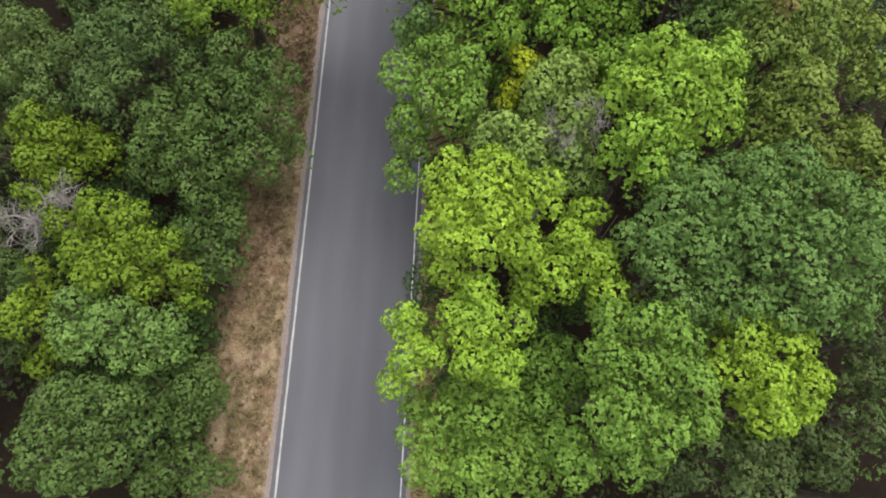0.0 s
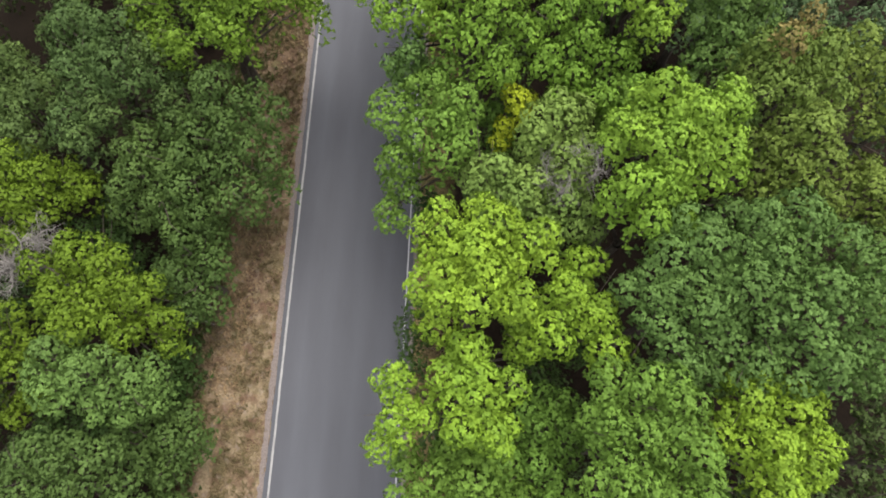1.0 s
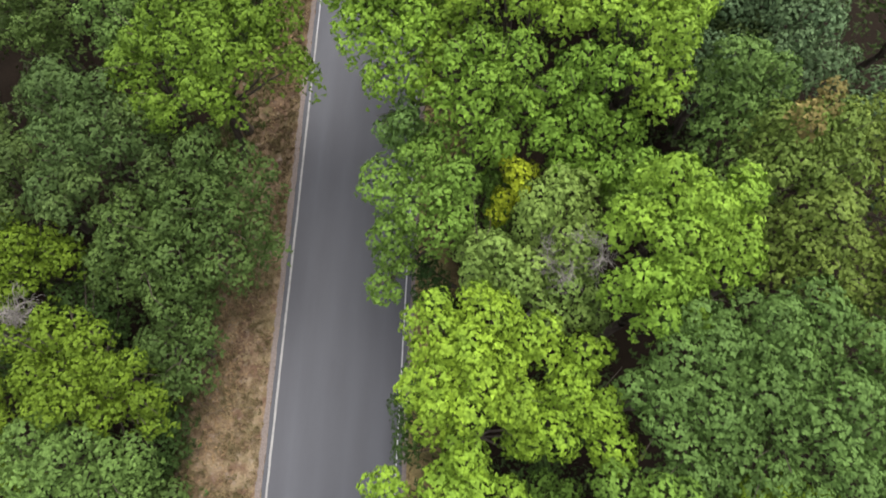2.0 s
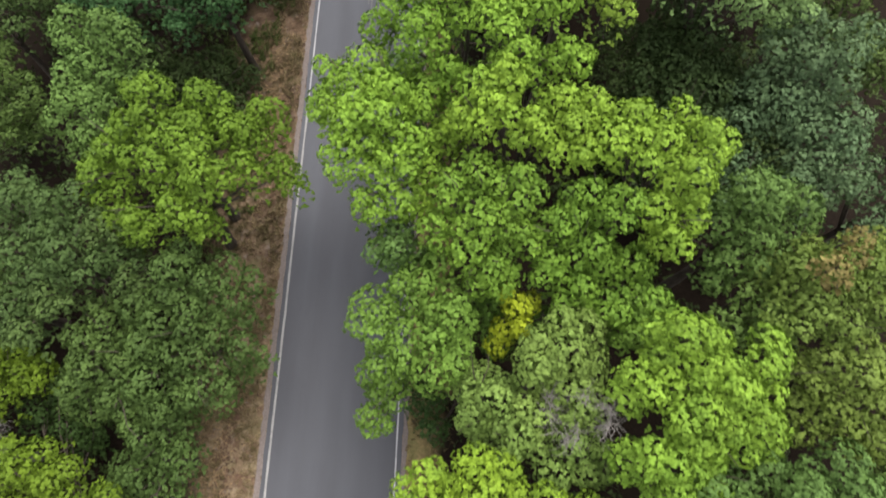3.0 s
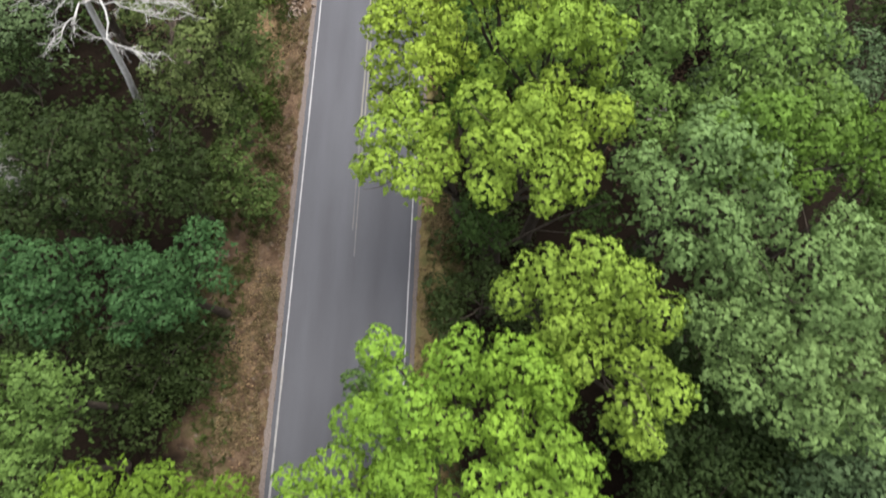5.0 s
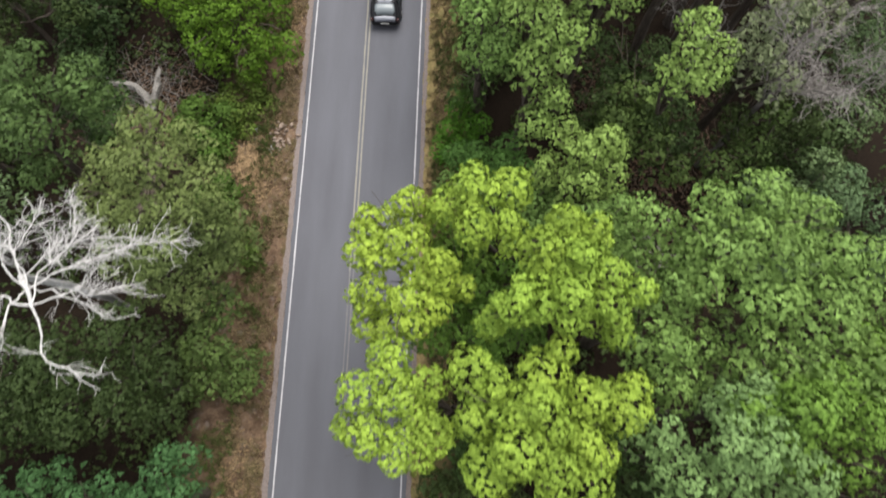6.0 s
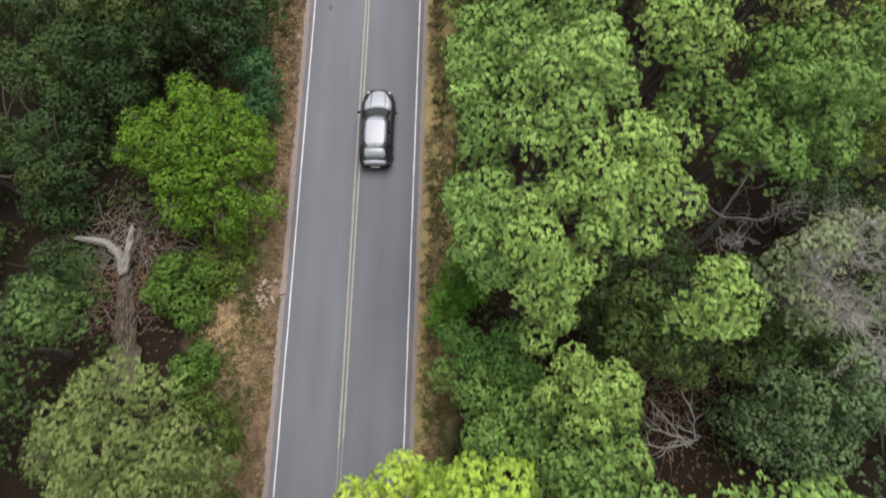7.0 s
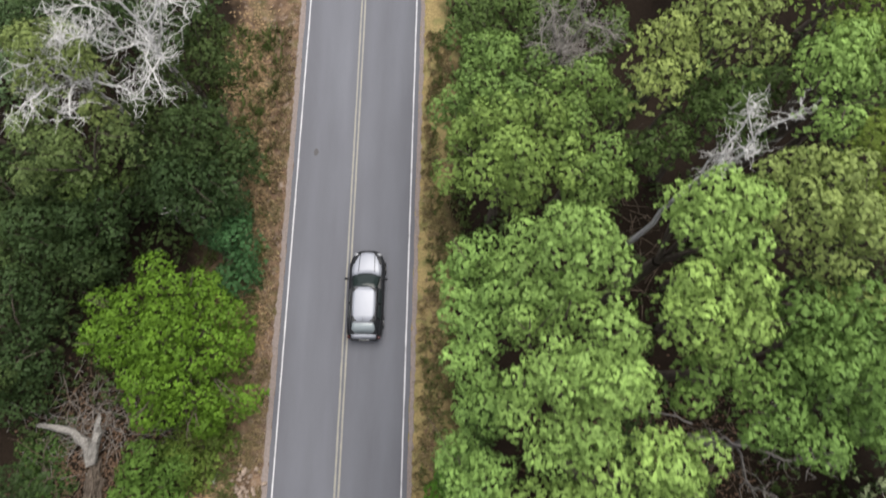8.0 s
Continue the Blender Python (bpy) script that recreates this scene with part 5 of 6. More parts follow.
tree("midsoft", 10.5, 46.8, [(-0.7, 0.4, 8.7, 1.30), (0.3, 0.3, 10.1, 1.23), (1.1, 0.6, 10.6, 1.00), (-0.1, -0.5, 8.9, 1.07), (0.7, -0.6, 10.3, 1.10), (-1.0, -0.4, 7.9, 1.00)])
tree("mid", 6.3, 43.6, [(-0.9, -0.2, 9.6, 1.07), (-0.1, 0.7, 9.9, 1.07), (0.6, -1.2, 9.6, 1.06), (-1.7, -0.8, 9.4, 1.08), (1.1, 1.4, 10.4, 0.95), (-0.6, 2.2, 10.5, 0.85), (0.2, -0.3, 9.4, 0.97), (2.0, -0.9, 10.4, 0.92)])
tree("mid", 5.3, 45.6, [(-0.3, 0.1, 10.0, 0.90), (-0.0, -0.7, 10.0, 0.90), (-0.5, 1.1, 10.0, 0.81), (1.0, -0.4, 10.0, 0.80)])
tree("rust", 17.4, 20.6, [(-0.4, -0.2, 14.3, 0.57), (0.4, 0.2, 14.3, 0.43), (0.6, 0.8, 14.4, 0.40), (-0.1, -0.6, 14.4, 0.35)])
tree("midpale", 10.5, 49.8, [(-0.6, 1.0, 10.2, 0.95), (0.7, 0.2, 10.0, 1.27), (-0.1, -0.9, 9.9, 1.05), (1.1, -0.6, 9.9, 0.84), (-1.2, -0.0, 8.9, 0.99), (-0.1, 0.2, 10.0, 1.06)])
tree("shrub", 7.1, 51.5, [(-0.7, 0.1, 4.8, 1.18), (0.5, -0.5, 5.3, 1.15), (-1.5, 0.8, 3.4, 0.97), (0.9, 0.8, 4.5, 0.80), (1.5, -0.8, 5.5, 0.89)])
tree("shrubvivid", 5.7, 54.7, [(0.1, 1.0, 2.1, 1.18), (1.0, 0.1, 2.1, 0.82), (-0.5, -0.4, 1.7, 1.12), (0.4, -0.2, 2.1, 0.88), (-1.0, -1.3, 1.4, 0.74)])
tree("midpale", 14.1, 52.6, [(-0.1, 0.7, 13.2, 0.95), (0.1, -0.4, 12.9, 0.95), (0.8, 0.2, 13.1, 0.76), (-0.7, -0.4, 12.5, 0.77), (-0.5, 0.1, 13.1, 0.76), (0.6, -0.7, 12.7, 0.57)])
tree("palegrey", 17.9, 54.3, [(-0.6, 0.2, 12.9, 1.07), (-1.2, 0.0, 12.5, 0.79), (-0.8, -1.1, 12.0, 0.90), (0.0, -1.8, 12.0, 0.79), (2.7, 1.7, 11.4, 0.95), (-1.7, -0.6, 12.1, 0.60), (0.6, 1.0, 12.6, 0.70)])
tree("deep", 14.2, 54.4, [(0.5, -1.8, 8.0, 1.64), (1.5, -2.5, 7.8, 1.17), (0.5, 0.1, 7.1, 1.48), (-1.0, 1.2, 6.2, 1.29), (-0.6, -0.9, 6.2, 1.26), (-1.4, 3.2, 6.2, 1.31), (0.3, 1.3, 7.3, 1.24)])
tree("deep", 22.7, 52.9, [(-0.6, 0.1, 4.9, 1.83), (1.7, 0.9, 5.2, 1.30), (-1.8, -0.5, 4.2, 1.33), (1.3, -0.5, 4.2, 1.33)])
tree("midsoft", 6.3, 61.6, [(-0.6, 1.7, 10.9, 1.08), (0.0, 2.2, 11.2, 1.29), (0.2, -0.2, 11.8, 1.12), (-0.2, -1.5, 11.8, 1.21), (0.2, -2.8, 11.8, 1.19), (-0.4, 0.4, 11.4, 1.05), (0.8, 0.6, 12.4, 1.00)])
tree("midsoft", 6.4, 55.6, [(-0.7, 1.6, 11.4, 0.99), (0.2, 0.8, 12.3, 1.13), (-0.1, -0.5, 11.8, 1.14), (0.9, -1.4, 11.4, 0.96), (-0.5, 0.6, 11.4, 0.98), (0.4, -0.2, 12.2, 0.93), (-1.1, 1.4, 10.6, 0.61), (0.4, -1.4, 10.4, 1.00), (-0.6, -0.5, 8.6, 0.66)])
tree("midpale", 9.0, 59.8, [(-0.1, 2.1, 14.3, 1.09), (1.1, 1.1, 15.2, 1.38), (-0.3, 0.0, 15.0, 1.37), (1.5, -0.5, 15.4, 1.00), (-1.3, -0.3, 14.5, 0.88), (0.1, -1.6, 15.3, 1.16), (-0.7, -2.1, 14.9, 1.01), (-1.3, 1.5, 13.9, 0.92), (0.6, -0.3, 15.6, 0.99), (-1.6, -1.3, 14.1, 0.71)])
tree("midpale", 8.6, 54.1, [(-0.8, 1.6, 13.6, 1.05), (0.2, 1.9, 13.9, 0.86), (-0.5, 0.4, 13.2, 1.41), (1.1, -0.1, 12.3, 1.09), (0.8, -1.4, 9.9, 1.00), (0.1, -2.2, 9.0, 0.83), (-1.2, 0.8, 13.1, 0.71), (0.4, -0.5, 12.3, 1.09), (-0.3, -0.9, 10.9, 0.97)])
tree("midpale", 10.9, 56.1, [(-1.2, 0.9, 15.3, 0.81), (0.2, 1.2, 15.1, 1.15), (1.5, 1.4, 15.1, 0.82), (-0.8, -0.3, 14.9, 0.98), (0.5, -0.1, 14.9, 1.14), (1.4, -0.7, 14.6, 0.74), (-0.6, -1.0, 14.4, 0.99), (0.4, -1.6, 14.0, 0.84), (-1.6, 0.1, 14.6, 0.67), (-1.1, -1.3, 13.9, 0.76), (0.8, 0.9, 15.1, 0.82)])
tree("green", 17.3, 59.9, [(-0.1, 1.5, 13.0, 1.72), (1.0, 1.6, 13.6, 1.49), (-1.2, 0.0, 13.3, 1.11), (0.1, -0.5, 13.7, 1.62), (1.5, -0.4, 13.9, 1.08), (-2.1, -1.4, 13.3, 1.09), (-0.7, -1.9, 13.2, 1.27), (1.1, -1.5, 13.3, 1.09), (-0.2, 0.4, 13.5, 1.10)])
tree("midpale", 13.1, 64.1, [(-0.0, 0.4, 15.8, 1.25), (1.1, 0.6, 15.7, 0.78), (-0.6, 0.0, 15.5, 0.94), (0.4, -0.9, 15.9, 0.91), (-0.9, 0.8, 15.2, 0.57), (-0.1, -0.7, 15.6, 0.93)])
tree("midpale", 12.9, 61.6, [(-0.7, 0.5, 15.6, 0.91), (0.7, 0.5, 15.7, 0.91), (-0.8, -0.4, 15.2, 0.92), (0.5, -0.5, 15.5, 0.91), (1.4, -0.4, 15.4, 0.61), (-0.1, 0.0, 15.7, 0.90), (-0.0, -1.0, 15.1, 0.61), (-0.4, 0.9, 15.7, 0.61)])
tree("green", 15.7, 60.3, [(-2.7, -0.5, 13.5, 0.83), (-2.0, -0.2, 14.0, 0.81), (-3.0, -1.2, 13.6, 0.65), (-1.3, -0.8, 13.6, 0.66), (1.2, -0.0, 12.3, 1.24), (2.7, 1.1, 11.8, 1.10)])
tree("midpale", 8.8, 63.2, [(-0.9, 0.6, 13.9, 1.03), (-0.1, 0.6, 15.0, 0.97), (1.0, 0.4, 15.2, 0.95), (0.4, -0.3, 15.0, 1.27), (1.5, -0.4, 14.8, 0.72), (-1.2, -0.4, 13.4, 1.04), (-0.5, -1.0, 14.2, 0.99), (0.7, 0.8, 15.0, 0.81)])
tree("olivegreen", 7.5, 68.4, [(0.4, -0.9, 11.7, 1.40), (-0.7, -1.2, 10.8, 1.24), (-0.1, 1.0, 10.7, 1.27), (-1.1, 1.7, 9.8, 1.11), (1.9, -0.8, 11.3, 1.22), (1.4, 1.2, 10.9, 1.06), (-1.7, 1.1, 9.0, 0.91), (-2.1, 0.0, 7.5, 0.84), (0.4, -1.8, 10.5, 0.83)])
tree("olivegreen", 10.9, 69.3, [(-0.2, -2.2, 10.9, 1.03), (-0.5, -2.8, 10.4, 1.04), (-0.1, 2.5, 9.5, 1.59), (0.4, -1.1, 10.5, 0.84), (0.9, -2.2, 10.0, 0.85), (-0.8, 0.3, 10.4, 1.08), (1.2, 1.3, 9.5, 0.90)])
tree("olivegreen", 7.3, 72.6, [(-0.1, 0.1, 8.5, 1.92), (1.5, 0.2, 9.2, 1.40), (-1.3, -0.6, 8.3, 1.20), (-2.5, -0.6, 6.6, 0.64), (0.8, -1.3, 9.1, 1.15), (-0.6, 1.5, 8.3, 1.22)])
tree("yellowolive", 13.1, 71.2, [(-0.4, -1.0, 12.4, 0.99), (0.4, 0.7, 12.3, 1.22), (-0.7, 0.5, 12.5, 0.80), (0.6, -0.6, 12.5, 0.79)])
tree("yellowolive", 15.5, 72.5, [(-0.4, -0.2, 12.3, 1.22), (0.8, 0.0, 12.4, 1.01), (-1.0, 0.7, 12.4, 1.02), (1.4, -0.8, 12.5, 0.80)])
tree("midpale", 18.5, 70.0, [(-0.4, -0.3, 13.5, 1.12), (0.1, -1.6, 14.0, 0.90), (0.9, 1.2, 13.4, 0.95), (-0.7, 0.6, 13.1, 0.67), (-0.2, 0.6, 13.8, 0.74)])
tree("yellowolive", 16.8, 64.9, [(-0.8, 1.2, 14.4, 1.03), (0.0, 0.9, 14.4, 1.36), (1.0, 1.1, 14.7, 0.84), (-0.8, -0.4, 14.3, 1.18), (0.4, -0.7, 14.4, 1.33), (0.8, -1.8, 14.6, 0.65), (0.1, -1.5, 14.0, 0.84)])
tree("yellowolive", 18.0, 62.7, [(-0.3, 1.8, 14.8, 0.65), (0.4, -0.7, 13.0, 0.87), (-0.4, -0.5, 12.6, 0.71)])
tree("olive", 20.7, 66.6, [(-0.6, 0.9, 13.0, 1.30), (0.6, 0.4, 13.3, 1.35), (-0.4, -1.0, 12.8, 1.20), (1.2, -1.2, 12.7, 1.10), (0.2, 2.0, 12.4, 1.00)])
tree("green", 21.0, 61.8, [(-0.7, 0.8, 12.4, 1.30), (0.6, 0.9, 12.8, 1.25), (-0.3, -0.8, 12.6, 1.35), (1.0, -0.9, 12.3, 1.10)])
tree("olivegreen", 20.8, 71.4, [(-0.6, 0.9, 12.0, 1.30), (0.7, 0.5, 12.5, 1.35), (-0.5, -0.9, 12.2, 1.20), (0.8, -1.1, 12.0, 1.15)])
tree("dull", 16.5, 70.9, [(1.0, 0.7, 9.2, 1.38), (-0.4, -0.5, 9.2, 1.36), (-2.9, -1.4, 8.3, 1.16), (-1.8, -1.1, 8.3, 1.17), (1.3, -0.8, 8.3, 1.17), (2.8, 1.8, 8.3, 1.20), (-0.4, 1.2, 8.3, 1.19)])
tree("dull", 8.4, 75.7, [(-2.1, 0.0, 7.1, 1.55), (0.4, -0.6, 7.6, 1.51), (1.8, -0.2, 8.3, 1.24), (4.0, -0.7, 8.3, 1.23), (-0.9, 0.2, 8.1, 1.50), (-2.6, 1.7, 6.4, 1.08)])
# two low trees added to close gaps between crowns with shade-dark leaves
tree("dark", 4.9, 16.7, [(-0.3, -0.0, 4.3, 1.16), (-0.7, 1.0, 4.5, 0.91), (0.1, -1.3, 4.5, 0.89), (1.7, 0.4, 6.6, 0.72)])
tree("dark", 6.9, 57.4, [(-1.0, -1.5, 4.3, 1.13), (1.1, 1.6, 4.3, 1.16), (-0.2, -0.5, 4.4, 1.01), (0.0, 0.5, 4.5, 0.89)])
tree("darkolive", -13.3, 39.2, [(0.4, 0.4, 7.1, 1.56), (-1.0, -0.4, 7.1, 1.54), (2.4, -0.2, 7.2, 1.28), (-1.9, 0.7, 7.2, 1.29), (0.6, -1.0, 7.4, 1.01)])
tree("dull", 13.5, 52.5, [(-0.2, 1.3, 7.8, 1.24), (-1.0, -0.3, 7.8, 1.22), (0.5, -0.9, 7.8, 1.21), (1.9, -1.7, 7.0, 0.90), (0.4, 0.4, 7.8, 1.12), (-1.1, 0.9, 6.9, 0.93)])
tree("dull", 18.7, 52.1, [(0.3, 0.0, 6.9, 1.03), (-1.2, -0.9, 7.0, 0.79), (0.6, 0.7, 8.5, 0.87)])
tree("bright", 4.8, 25.2, [(0.1, 0.5, 11.9, 0.95), (-0.3, -0.6, 11.5, 0.86), (0.7, 1.3, 12.0, 0.86), (-0.7, -1.7, 11.6, 0.75)])
tree("deep", 7.0, 36.0, [(-1.6, 0.3, 4.1, 1.48), (-0.1, 1.1, 4.3, 1.24), (1.1, -0.3, 4.3, 1.22), (2.6, -0.7, 4.3, 1.21), (-1.8, -1.0, 4.4, 0.96)])
tree("mid", 7.7, 19.7, [(-0.7, 0.2, 8.8, 0.88), (-0.2, 0.8, 8.8, 0.77), (1.4, -0.1, 8.8, 0.76), (-0.3, -0.9, 8.3, 0.77)])
tree("olive", 21.7, 16.0, [(-0.1, 0.2, 10.3, 1.15), (0.5, -0.6, 10.5, 0.90), (-0.8, -0.6, 10.5, 0.90), (0.4, 0.9, 10.4, 0.92)])
tree("dullmid", -5.2, 18.9, [(-0.4, 2.1, 8.1, 1.58), (1.3, 1.9, 7.5, 1.61), (-1.3, 0.2, 7.0, 2.15), (1.1, -0.2, 6.9, 1.88), (-1.5, -2.1, 6.9, 1.84), (0.8, -2.2, 6.7, 1.32), (1.9, -1.0, 6.3, 1.22), (0.2, 0.7, 7.9, 1.57)])
tree("dullmid", -8.6, 17.4, [(-0.1, 1.7, 7.0, 1.61), (-0.1, -0.3, 6.9, 1.85), (-0.8, -1.4, 6.7, 1.31), (-0.6, 0.8, 7.4, 1.31), (1.0, 0.1, 7.2, 1.31), (0.9, -1.7, 6.8, 1.18)])
tree("dull", -10.9, 21.9, [(-1.2, 1.4, 9.0, 1.64), (0.4, 1.5, 9.0, 1.41), (-0.8, -0.5, 8.9, 1.85), (1.2, -0.4, 8.8, 1.62), (-0.9, -2.6, 8.7, 1.36), (2.5, -0.1, 8.3, 1.18), (-0.0, 0.5, 9.0, 1.40)])
tree("dull", -10.7, 21.6, [(1.8, 1.1, 8.8, 1.18), (-2.4, 2.2, 8.9, 1.42), (2.9, -1.0, 7.9, 0.95), (0.2, -1.8, 8.3, 1.16), (-0.5, -3.3, 8.5, 0.91)])
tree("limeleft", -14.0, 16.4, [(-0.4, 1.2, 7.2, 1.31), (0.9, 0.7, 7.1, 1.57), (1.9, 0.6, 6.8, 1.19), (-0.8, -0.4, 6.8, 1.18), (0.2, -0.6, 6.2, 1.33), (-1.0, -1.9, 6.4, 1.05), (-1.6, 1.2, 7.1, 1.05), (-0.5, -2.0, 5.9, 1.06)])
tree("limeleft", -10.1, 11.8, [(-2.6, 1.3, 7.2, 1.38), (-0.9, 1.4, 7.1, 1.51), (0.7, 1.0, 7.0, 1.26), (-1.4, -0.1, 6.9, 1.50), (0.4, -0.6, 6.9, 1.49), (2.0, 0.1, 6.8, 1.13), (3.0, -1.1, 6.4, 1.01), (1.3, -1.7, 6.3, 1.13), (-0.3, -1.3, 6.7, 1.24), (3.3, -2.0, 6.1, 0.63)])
tree("green", -9.7, 8.1, [(-1.7, 1.0, 7.0, 1.45), (0.2, 0.1, 7.0, 1.68), (1.8, 0.2, 6.8, 1.33), (-1.1, -0.6, 6.7, 1.20), (0.9, -1.0, 6.6, 1.20), (-2.1, 0.1, 6.8, 0.96), (2.2, -0.7, 6.4, 0.97)])
tree("dullmid", -6.7, 13.4, [(-0.3, 1.1, 5.5, 1.35), (-0.7, -0.2, 5.2, 1.48), (0.8, 0.4, 5.3, 1.21), (0.5, -1.3, 5.1, 1.20), (-0.3, -1.8, 4.9, 1.07), (0.6, 1.9, 5.2, 0.96)])
tree("dullmid", -10.4, 3.6, [(-1.1, 1.1, 7.0, 1.61), (0.5, 1.1, 7.0, 1.61), (1.7, 1.4, 6.8, 1.17), (-0.8, -0.7, 6.9, 1.81), (1.3, -0.6, 7.1, 1.58), (2.2, 0.3, 6.4, 0.93), (-1.6, 0.2, 7.1, 1.14), (0.3, -1.5, 7.0, 1.34), (-1.4, -1.5, 7.1, 1.11)])
tree("dullmid", -7.7, 5.6, [(-0.8, 0.8, 3.6, 1.59), (0.8, 0.4, 3.7, 1.58), (-0.3, -0.7, 3.7, 1.30), (1.3, -0.3, 3.3, 1.19), (-1.5, 0.0, 3.7, 1.18), (0.5, -1.4, 3.4, 1.04)])
tree("dullmid", -7.3, 2.0, [(-0.1, 0.2, 2.6, 1.58), (1.2, -0.1, 2.3, 1.19), (-0.9, 0.2, 3.2, 1.29), (-1.2, -0.5, 3.4, 1.02), (1.9, -0.0, 2.1, 0.80)])
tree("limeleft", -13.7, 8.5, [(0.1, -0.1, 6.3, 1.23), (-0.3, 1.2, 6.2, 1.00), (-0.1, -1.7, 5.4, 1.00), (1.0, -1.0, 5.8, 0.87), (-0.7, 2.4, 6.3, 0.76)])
tree("dull", -14.6, 20.0, [(-0.3, -0.0, 8.1, 1.57), (-0.6, 1.6, 8.7, 1.30), (1.3, 0.5, 8.7, 1.15), (-0.6, -1.7, 7.9, 1.03), (0.6, -1.4, 7.9, 1.04)])
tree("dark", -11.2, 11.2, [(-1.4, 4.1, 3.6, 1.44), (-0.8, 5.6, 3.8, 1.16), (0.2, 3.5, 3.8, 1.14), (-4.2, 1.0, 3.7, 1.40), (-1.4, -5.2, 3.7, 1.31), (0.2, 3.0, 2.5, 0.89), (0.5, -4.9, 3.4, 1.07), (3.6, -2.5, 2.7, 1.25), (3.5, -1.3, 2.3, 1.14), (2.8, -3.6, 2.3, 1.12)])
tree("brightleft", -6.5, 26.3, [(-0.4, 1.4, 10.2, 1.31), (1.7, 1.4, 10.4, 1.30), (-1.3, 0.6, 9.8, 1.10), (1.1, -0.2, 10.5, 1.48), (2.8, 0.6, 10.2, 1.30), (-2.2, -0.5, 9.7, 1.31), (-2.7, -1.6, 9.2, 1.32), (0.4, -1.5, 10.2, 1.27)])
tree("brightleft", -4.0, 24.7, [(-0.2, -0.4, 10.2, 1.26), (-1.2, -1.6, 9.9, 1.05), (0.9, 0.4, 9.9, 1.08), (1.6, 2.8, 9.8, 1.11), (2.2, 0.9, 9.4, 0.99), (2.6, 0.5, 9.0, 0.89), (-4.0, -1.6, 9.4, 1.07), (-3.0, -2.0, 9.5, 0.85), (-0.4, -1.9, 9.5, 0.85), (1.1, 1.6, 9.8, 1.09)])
tree("green", -10.2, 30.7, [(-0.9, 0.7, 9.7, 1.29), (0.4, 0.7, 9.7, 1.29), (1.1, 0.4, 9.3, 1.09), (-0.4, -0.9, 8.9, 1.53), (0.7, -1.0, 8.5, 0.88)])
tree("green", -10.5, 27.8, [(-0.5, 0.1, 8.4, 1.52), (0.4, 0.7, 8.3, 1.10), (0.1, -1.0, 8.2, 1.30), (1.1, -0.5, 8.2, 0.98), (-0.5, 1.0, 9.4, 1.06)])
tree("bluegreen", -6.5, 35.6, [(-1.1, 0.6, 8.9, 1.29), (0.1, 0.2, 8.9, 1.40), (1.3, 1.8, 8.8, 1.19), (1.8, 0.7, 8.4, 1.08), (-1.3, -0.9, 8.3, 1.18), (0.6, -0.7, 7.9, 1.08), (-1.6, -1.8, 7.9, 0.95), (0.2, -0.9, 8.5, 1.17)])
tree("bluegreen", -11.3, 35.3, [(-0.9, 0.8, 9.0, 1.40), (0.6, 0.4, 9.0, 1.39), (1.2, 1.5, 8.8, 1.18), (-0.6, -1.0, 8.5, 1.40), (1.1, -0.3, 8.3, 1.18), (-1.5, -0.1, 8.8, 1.16), (0.3, -1.4, 8.3, 1.17)])
tree("darkolive", -12.1, 40.9, [(-1.1, 1.0, 9.5, 1.71), (1.0, 0.5, 9.5, 1.70), (0.8, -1.4, 8.9, 1.46), (-0.7, -0.7, 9.1, 1.46)])
tree("darkolive", -8.0, 40.7, [(-0.9, 0.6, 9.8, 1.68), (0.5, 1.5, 9.5, 1.71), (-0.8, -1.1, 9.0, 1.70), (1.1, -0.7, 8.9, 1.46), (1.8, -1.1, 8.3, 1.24), (1.7, 0.5, 9.3, 1.22), (-1.9, -0.3, 9.4, 1.44)])
tree("dull", -5.1, 42.1, [(-0.4, 0.2, 5.2, 1.27), (0.7, -1.2, 3.8, 1.16), (-0.2, 2.1, 5.7, 1.27), (0.2, -0.3, 4.4, 1.01), (-0.6, -1.2, 4.3, 1.15), (1.1, -0.1, 3.6, 0.74)])
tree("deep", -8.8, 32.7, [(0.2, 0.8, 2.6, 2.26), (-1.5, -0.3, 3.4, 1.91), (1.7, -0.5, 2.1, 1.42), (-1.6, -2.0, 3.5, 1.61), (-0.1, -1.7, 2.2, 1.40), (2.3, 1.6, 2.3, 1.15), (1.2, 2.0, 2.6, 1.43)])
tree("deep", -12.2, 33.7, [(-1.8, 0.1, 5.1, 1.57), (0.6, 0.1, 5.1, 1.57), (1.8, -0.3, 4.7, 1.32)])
tree("greyolive", -5.9, 47.8, [(-0.2, 1.8, 11.9, 1.26), (1.2, 1.7, 11.7, 0.95), (-1.4, 0.5, 11.8, 1.25), (0.3, -0.1, 12.0, 1.64), (1.8, -0.1, 11.8, 1.24), (-2.5, -0.5, 11.4, 1.05), (-0.6, -1.4, 11.5, 1.24), (1.0, -1.3, 11.5, 1.24)])
tree("greyolive", -5.5, 45.6, [(1.7, 1.3, 9.8, 1.11), (1.9, 0.9, 8.4, 0.93), (0.5, -0.0, 8.2, 1.40), (-0.1, -1.4, 7.8, 1.17), (-1.4, -0.7, 8.7, 1.37), (-0.2, -0.1, 9.7, 1.32), (-2.6, -0.0, 9.3, 1.12), (1.3, 0.9, 9.8, 1.10)])
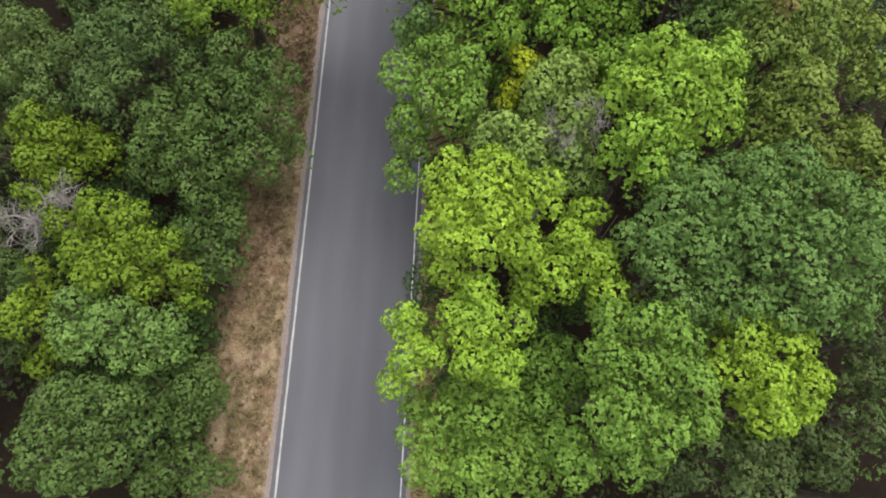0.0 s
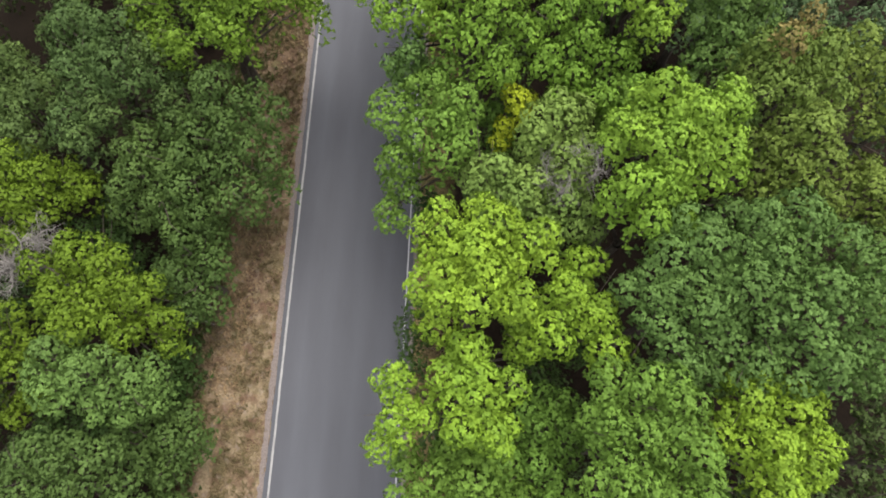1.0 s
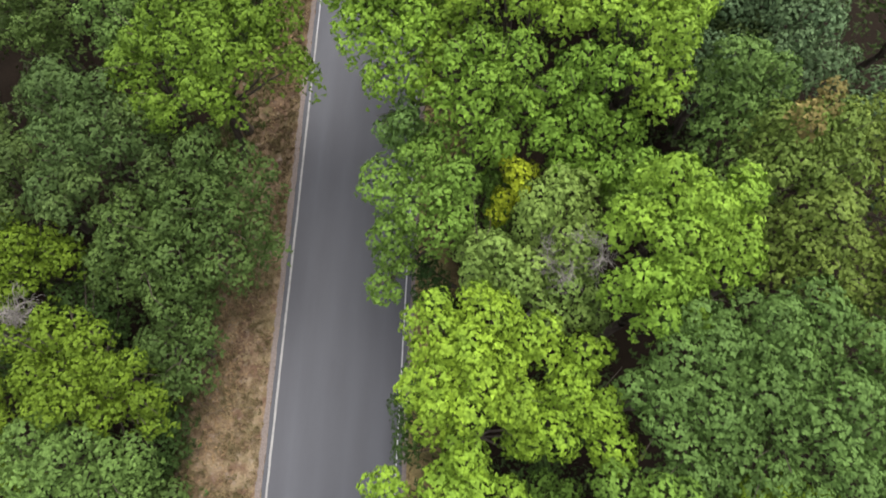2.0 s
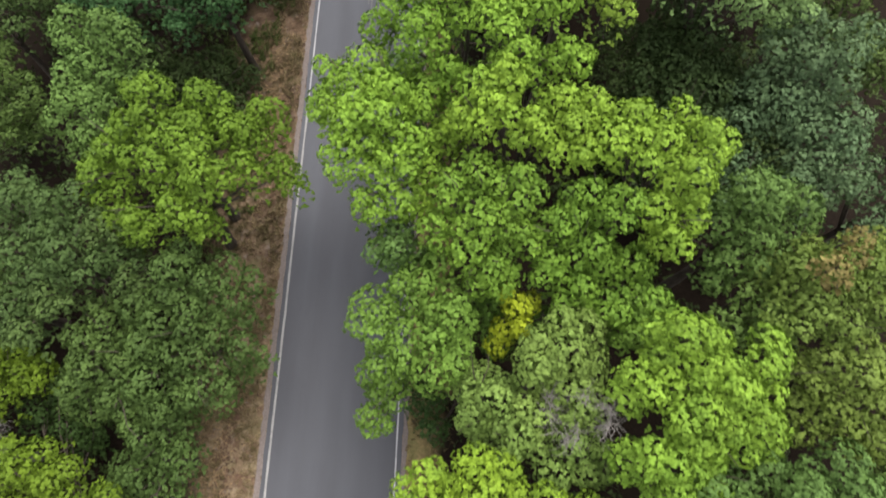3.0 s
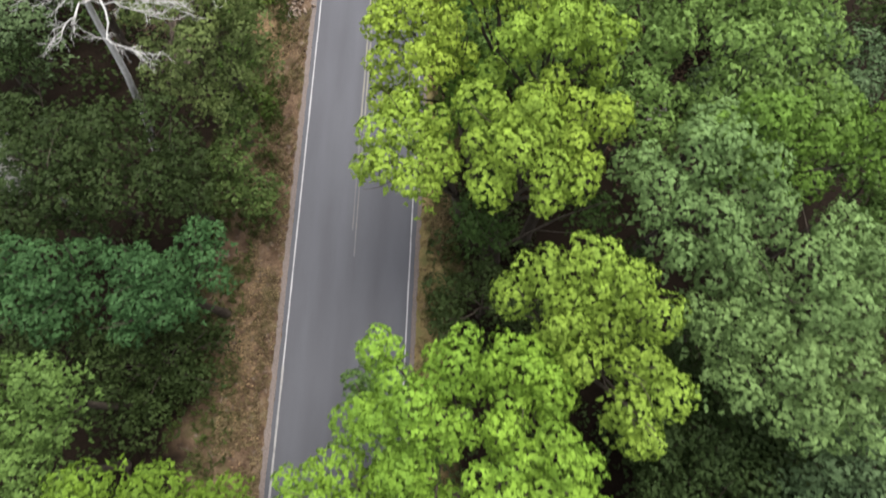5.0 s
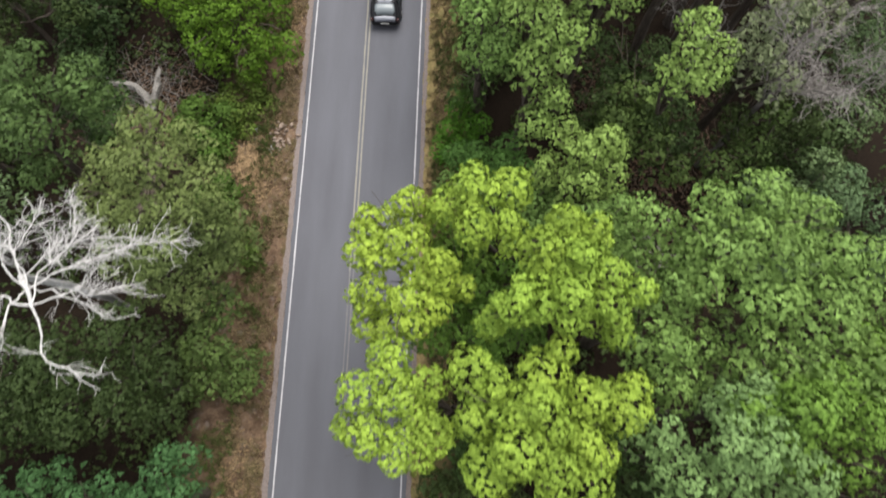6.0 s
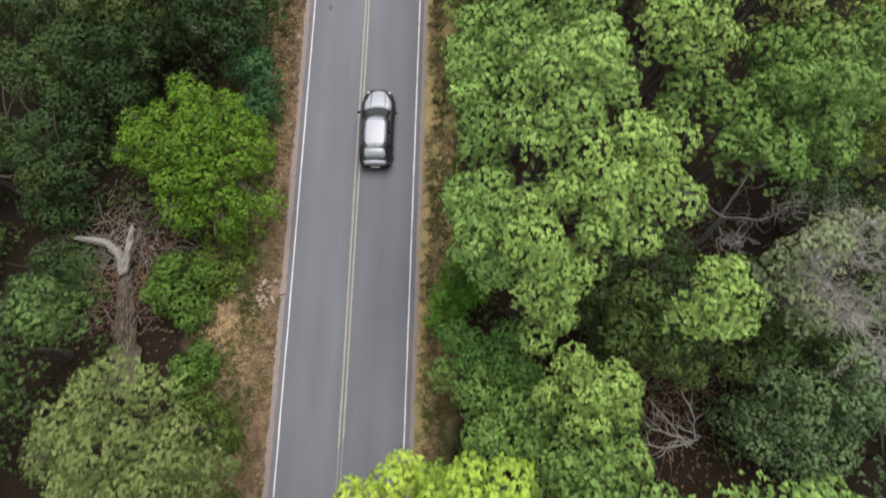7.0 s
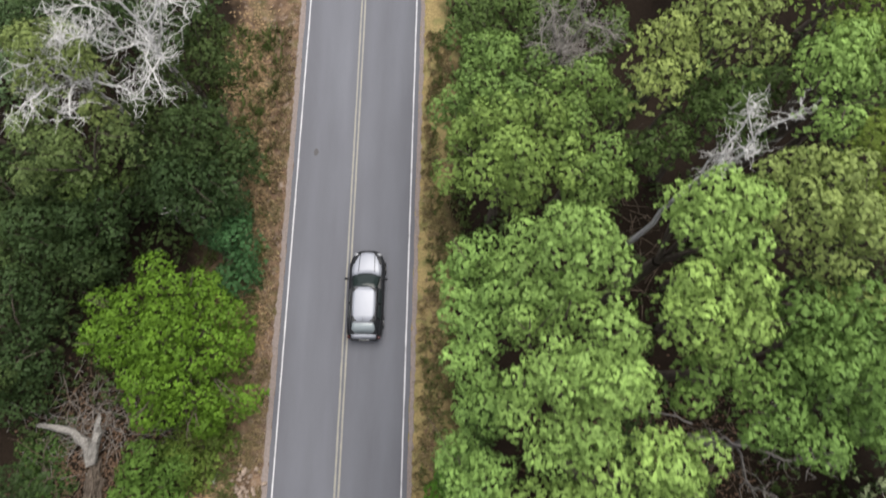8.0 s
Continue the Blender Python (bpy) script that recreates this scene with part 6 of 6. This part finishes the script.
tree("dull", -11.3, 51.3, [(-0.3, 0.7, 11.1, 1.56), (1.2, 1.2, 10.7, 1.37), (-0.3, -1.1, 10.2, 1.36), (1.6, 0.4, 10.5, 0.91), (-1.0, -2.2, 9.4, 0.93), (-1.1, -0.3, 10.6, 1.13)], -14.5)
tree("vivid", -7.3, 61.1, [(-2.0, 1.6, 4.5, 1.37), (-0.3, 2.5, 4.7, 1.24), (1.2, 2.4, 4.2, 1.25), (-2.4, 0.3, 4.2, 1.65), (0.1, 0.0, 5.0, 1.59), (1.7, 0.6, 4.3, 1.50), (2.4, -0.4, 3.8, 1.10), (-1.1, -1.7, 4.1, 1.49), (0.8, -1.7, 4.2, 1.61), (2.1, -2.4, 3.8, 1.22), (-0.7, -2.9, 3.5, 1.09), (-3.4, 0.6, 4.0, 0.97), (2.6, 1.4, 3.9, 0.97), (1.4, -3.3, 3.0, 0.83), (0.3, 1.1, 5.1, 1.21), (-1.3, 3.6, 4.1, 0.80), (-3.9, 2.0, 4.2, 0.74), (-4.1, -0.0, 4.2, 0.67), (0.8, 3.2, 4.1, 0.80), (3.2, 0.1, 4.2, 0.72), (3.5, -2.3, 4.2, 0.71), (-1.0, -3.3, 4.2, 0.65), (1.7, -3.5, 3.8, 0.66)])
tree("bluegreen", -5.6, 66.3, [(0.4, 0.1, 2.7, 1.34), (0.2, -1.7, 2.5, 1.18), (-0.8, 0.7, 2.8, 1.20), (0.7, -1.0, 2.5, 0.89), (-0.3, 1.7, 2.8, 1.05)])
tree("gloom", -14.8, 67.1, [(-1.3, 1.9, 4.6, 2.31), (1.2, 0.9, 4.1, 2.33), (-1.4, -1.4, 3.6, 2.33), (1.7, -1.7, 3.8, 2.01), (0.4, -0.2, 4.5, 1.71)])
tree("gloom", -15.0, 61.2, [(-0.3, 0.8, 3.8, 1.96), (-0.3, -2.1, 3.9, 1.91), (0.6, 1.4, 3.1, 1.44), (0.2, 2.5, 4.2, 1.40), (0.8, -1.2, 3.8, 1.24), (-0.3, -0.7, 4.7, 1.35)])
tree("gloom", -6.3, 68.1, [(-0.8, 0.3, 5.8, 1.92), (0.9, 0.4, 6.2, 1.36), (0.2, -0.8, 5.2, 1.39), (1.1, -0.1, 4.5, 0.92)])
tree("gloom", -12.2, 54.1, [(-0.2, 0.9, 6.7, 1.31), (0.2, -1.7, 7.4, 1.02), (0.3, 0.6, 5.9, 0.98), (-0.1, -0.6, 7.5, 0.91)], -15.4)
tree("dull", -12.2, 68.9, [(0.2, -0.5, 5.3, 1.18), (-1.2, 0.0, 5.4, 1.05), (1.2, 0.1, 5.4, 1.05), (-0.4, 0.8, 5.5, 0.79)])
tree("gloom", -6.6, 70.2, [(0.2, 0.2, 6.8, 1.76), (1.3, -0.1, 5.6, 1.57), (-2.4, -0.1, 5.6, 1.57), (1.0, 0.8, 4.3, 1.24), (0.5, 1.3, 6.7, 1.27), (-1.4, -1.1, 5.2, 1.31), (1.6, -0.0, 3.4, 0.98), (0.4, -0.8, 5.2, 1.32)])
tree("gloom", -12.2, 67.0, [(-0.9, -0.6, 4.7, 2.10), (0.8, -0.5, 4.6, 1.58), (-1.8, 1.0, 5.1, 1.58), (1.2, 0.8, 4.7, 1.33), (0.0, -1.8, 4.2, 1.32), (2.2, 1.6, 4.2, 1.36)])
tree("greyolive", -11.1, 72.1, [(0.1, -0.3, 10.2, 1.35), (-0.3, 1.3, 9.7, 1.28), (1.5, -1.6, 10.0, 0.90), (-0.8, 0.5, 10.1, 1.14), (-0.9, -0.8, 9.9, 1.02), (1.5, -0.3, 10.3, 0.90)])
tree("greyolive", -11.4, 69.1, [(2.1, 0.8, 8.4, 1.07), (0.4, -0.2, 8.3, 1.18), (-0.8, 0.3, 8.8, 1.16), (-2.0, -0.9, 7.4, 0.97)])
tree("darkolive", -7.4, 73.7, [(-0.3, -0.1, 6.6, 1.56), (1.4, 0.4, 6.2, 1.32), (0.8, 2.2, 6.7, 1.32), (-1.4, -1.8, 7.1, 1.51)])
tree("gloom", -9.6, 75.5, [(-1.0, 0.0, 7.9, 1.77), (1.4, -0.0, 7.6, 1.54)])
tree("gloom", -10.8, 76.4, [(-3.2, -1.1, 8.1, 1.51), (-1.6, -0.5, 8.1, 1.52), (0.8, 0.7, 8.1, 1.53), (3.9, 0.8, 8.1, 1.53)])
tree("bush", -8.7, 54.7, [(-0.2, -0.4, 0.9, 1.44), (-0.7, 0.8, 0.7, 1.46), (1.0, -0.9, 0.9, 1.00), (1.0, 0.8, 0.7, 1.17), (-1.0, -0.1, 1.1, 1.00), (0.5, -1.5, 0.8, 0.86)])
tree("bushsoft", -6.7, 56.4, [(0.1, -0.8, 0.4, 1.33), (-0.9, 0.0, 0.5, 1.18), (0.8, 0.4, 0.4, 1.04), (0.3, 1.2, 0.9, 0.89)])
tree("bush", -7.6, 50.6, [(-0.1, -0.1, 0.7, 1.26), (0.4, 0.8, 0.7, 0.99), (-0.4, -0.9, 0.9, 0.83)])
tree("bushsoft", -6.8, 47.8, [(0.1, 0.3, 1.0, 1.64), (-0.9, -0.5, 1.1, 1.22), (1.2, -0.2, 0.9, 0.95)])
tree("dark", -14.4, 55.3, [(-0.4, 0.5, 0.1, 1.50), (0.5, -0.9, 0.2, 1.33), (-0.3, -1.0, 0.7, 1.16), (0.4, 1.6, 0.8, 1.04)])


def wood_edge(seed):
    """The wood goes on behind the trees along the road: taller to the east, lower to the west."""
    rng = np.random.default_rng(seed)
    for x0, x1, y0, y1, step, low, high, kinds in ((22.0, 26.0, 2, 47, 3.8, 11, 14, ("green", "olive", "dull", "shade")), (22.5, 28, 59, 86, 4.2, 11, 14.5, ("green", "olive", "mid")),
                                                   (24.5, 28, 47, 60, 4.2, 6, 9, ("deep", "shade")), (-21.5, -16.5, 2, 46, 4.0, 7.5, 9.5, ("dull", "dullmid", "deep")),
                                                   (-22, -17.5, 48, 86, 4.0, 6, 9, ("deep", "darkolive", "shade")), (-14, 21, 80.5, 84, 4.5, 8, 12, ("deep", "olivegreen", "green"))):
        if x1 - x0 > 10:
            spots = [(x, rng.uniform(y0, y1)) for x in np.arange(x0, x1, step) if abs(x) > 6]
        else:
            spots = [(rng.uniform(x0, x1), y) for y in np.arange(y0, y1, step)]
        for x, y in spots:
            h = rng.uniform(low, high)
            lobes = [(rng.normal(0, 1.5), rng.normal(0, 1.5), h - abs(rng.normal(0, 1.0)) - 0.8, rng.uniform(1.1, 1.7)) for _ in range(6)]
            tree(kinds[rng.integers(len(kinds))], round(x, 1), round(y, 1), lobes)


wood_edge(91)
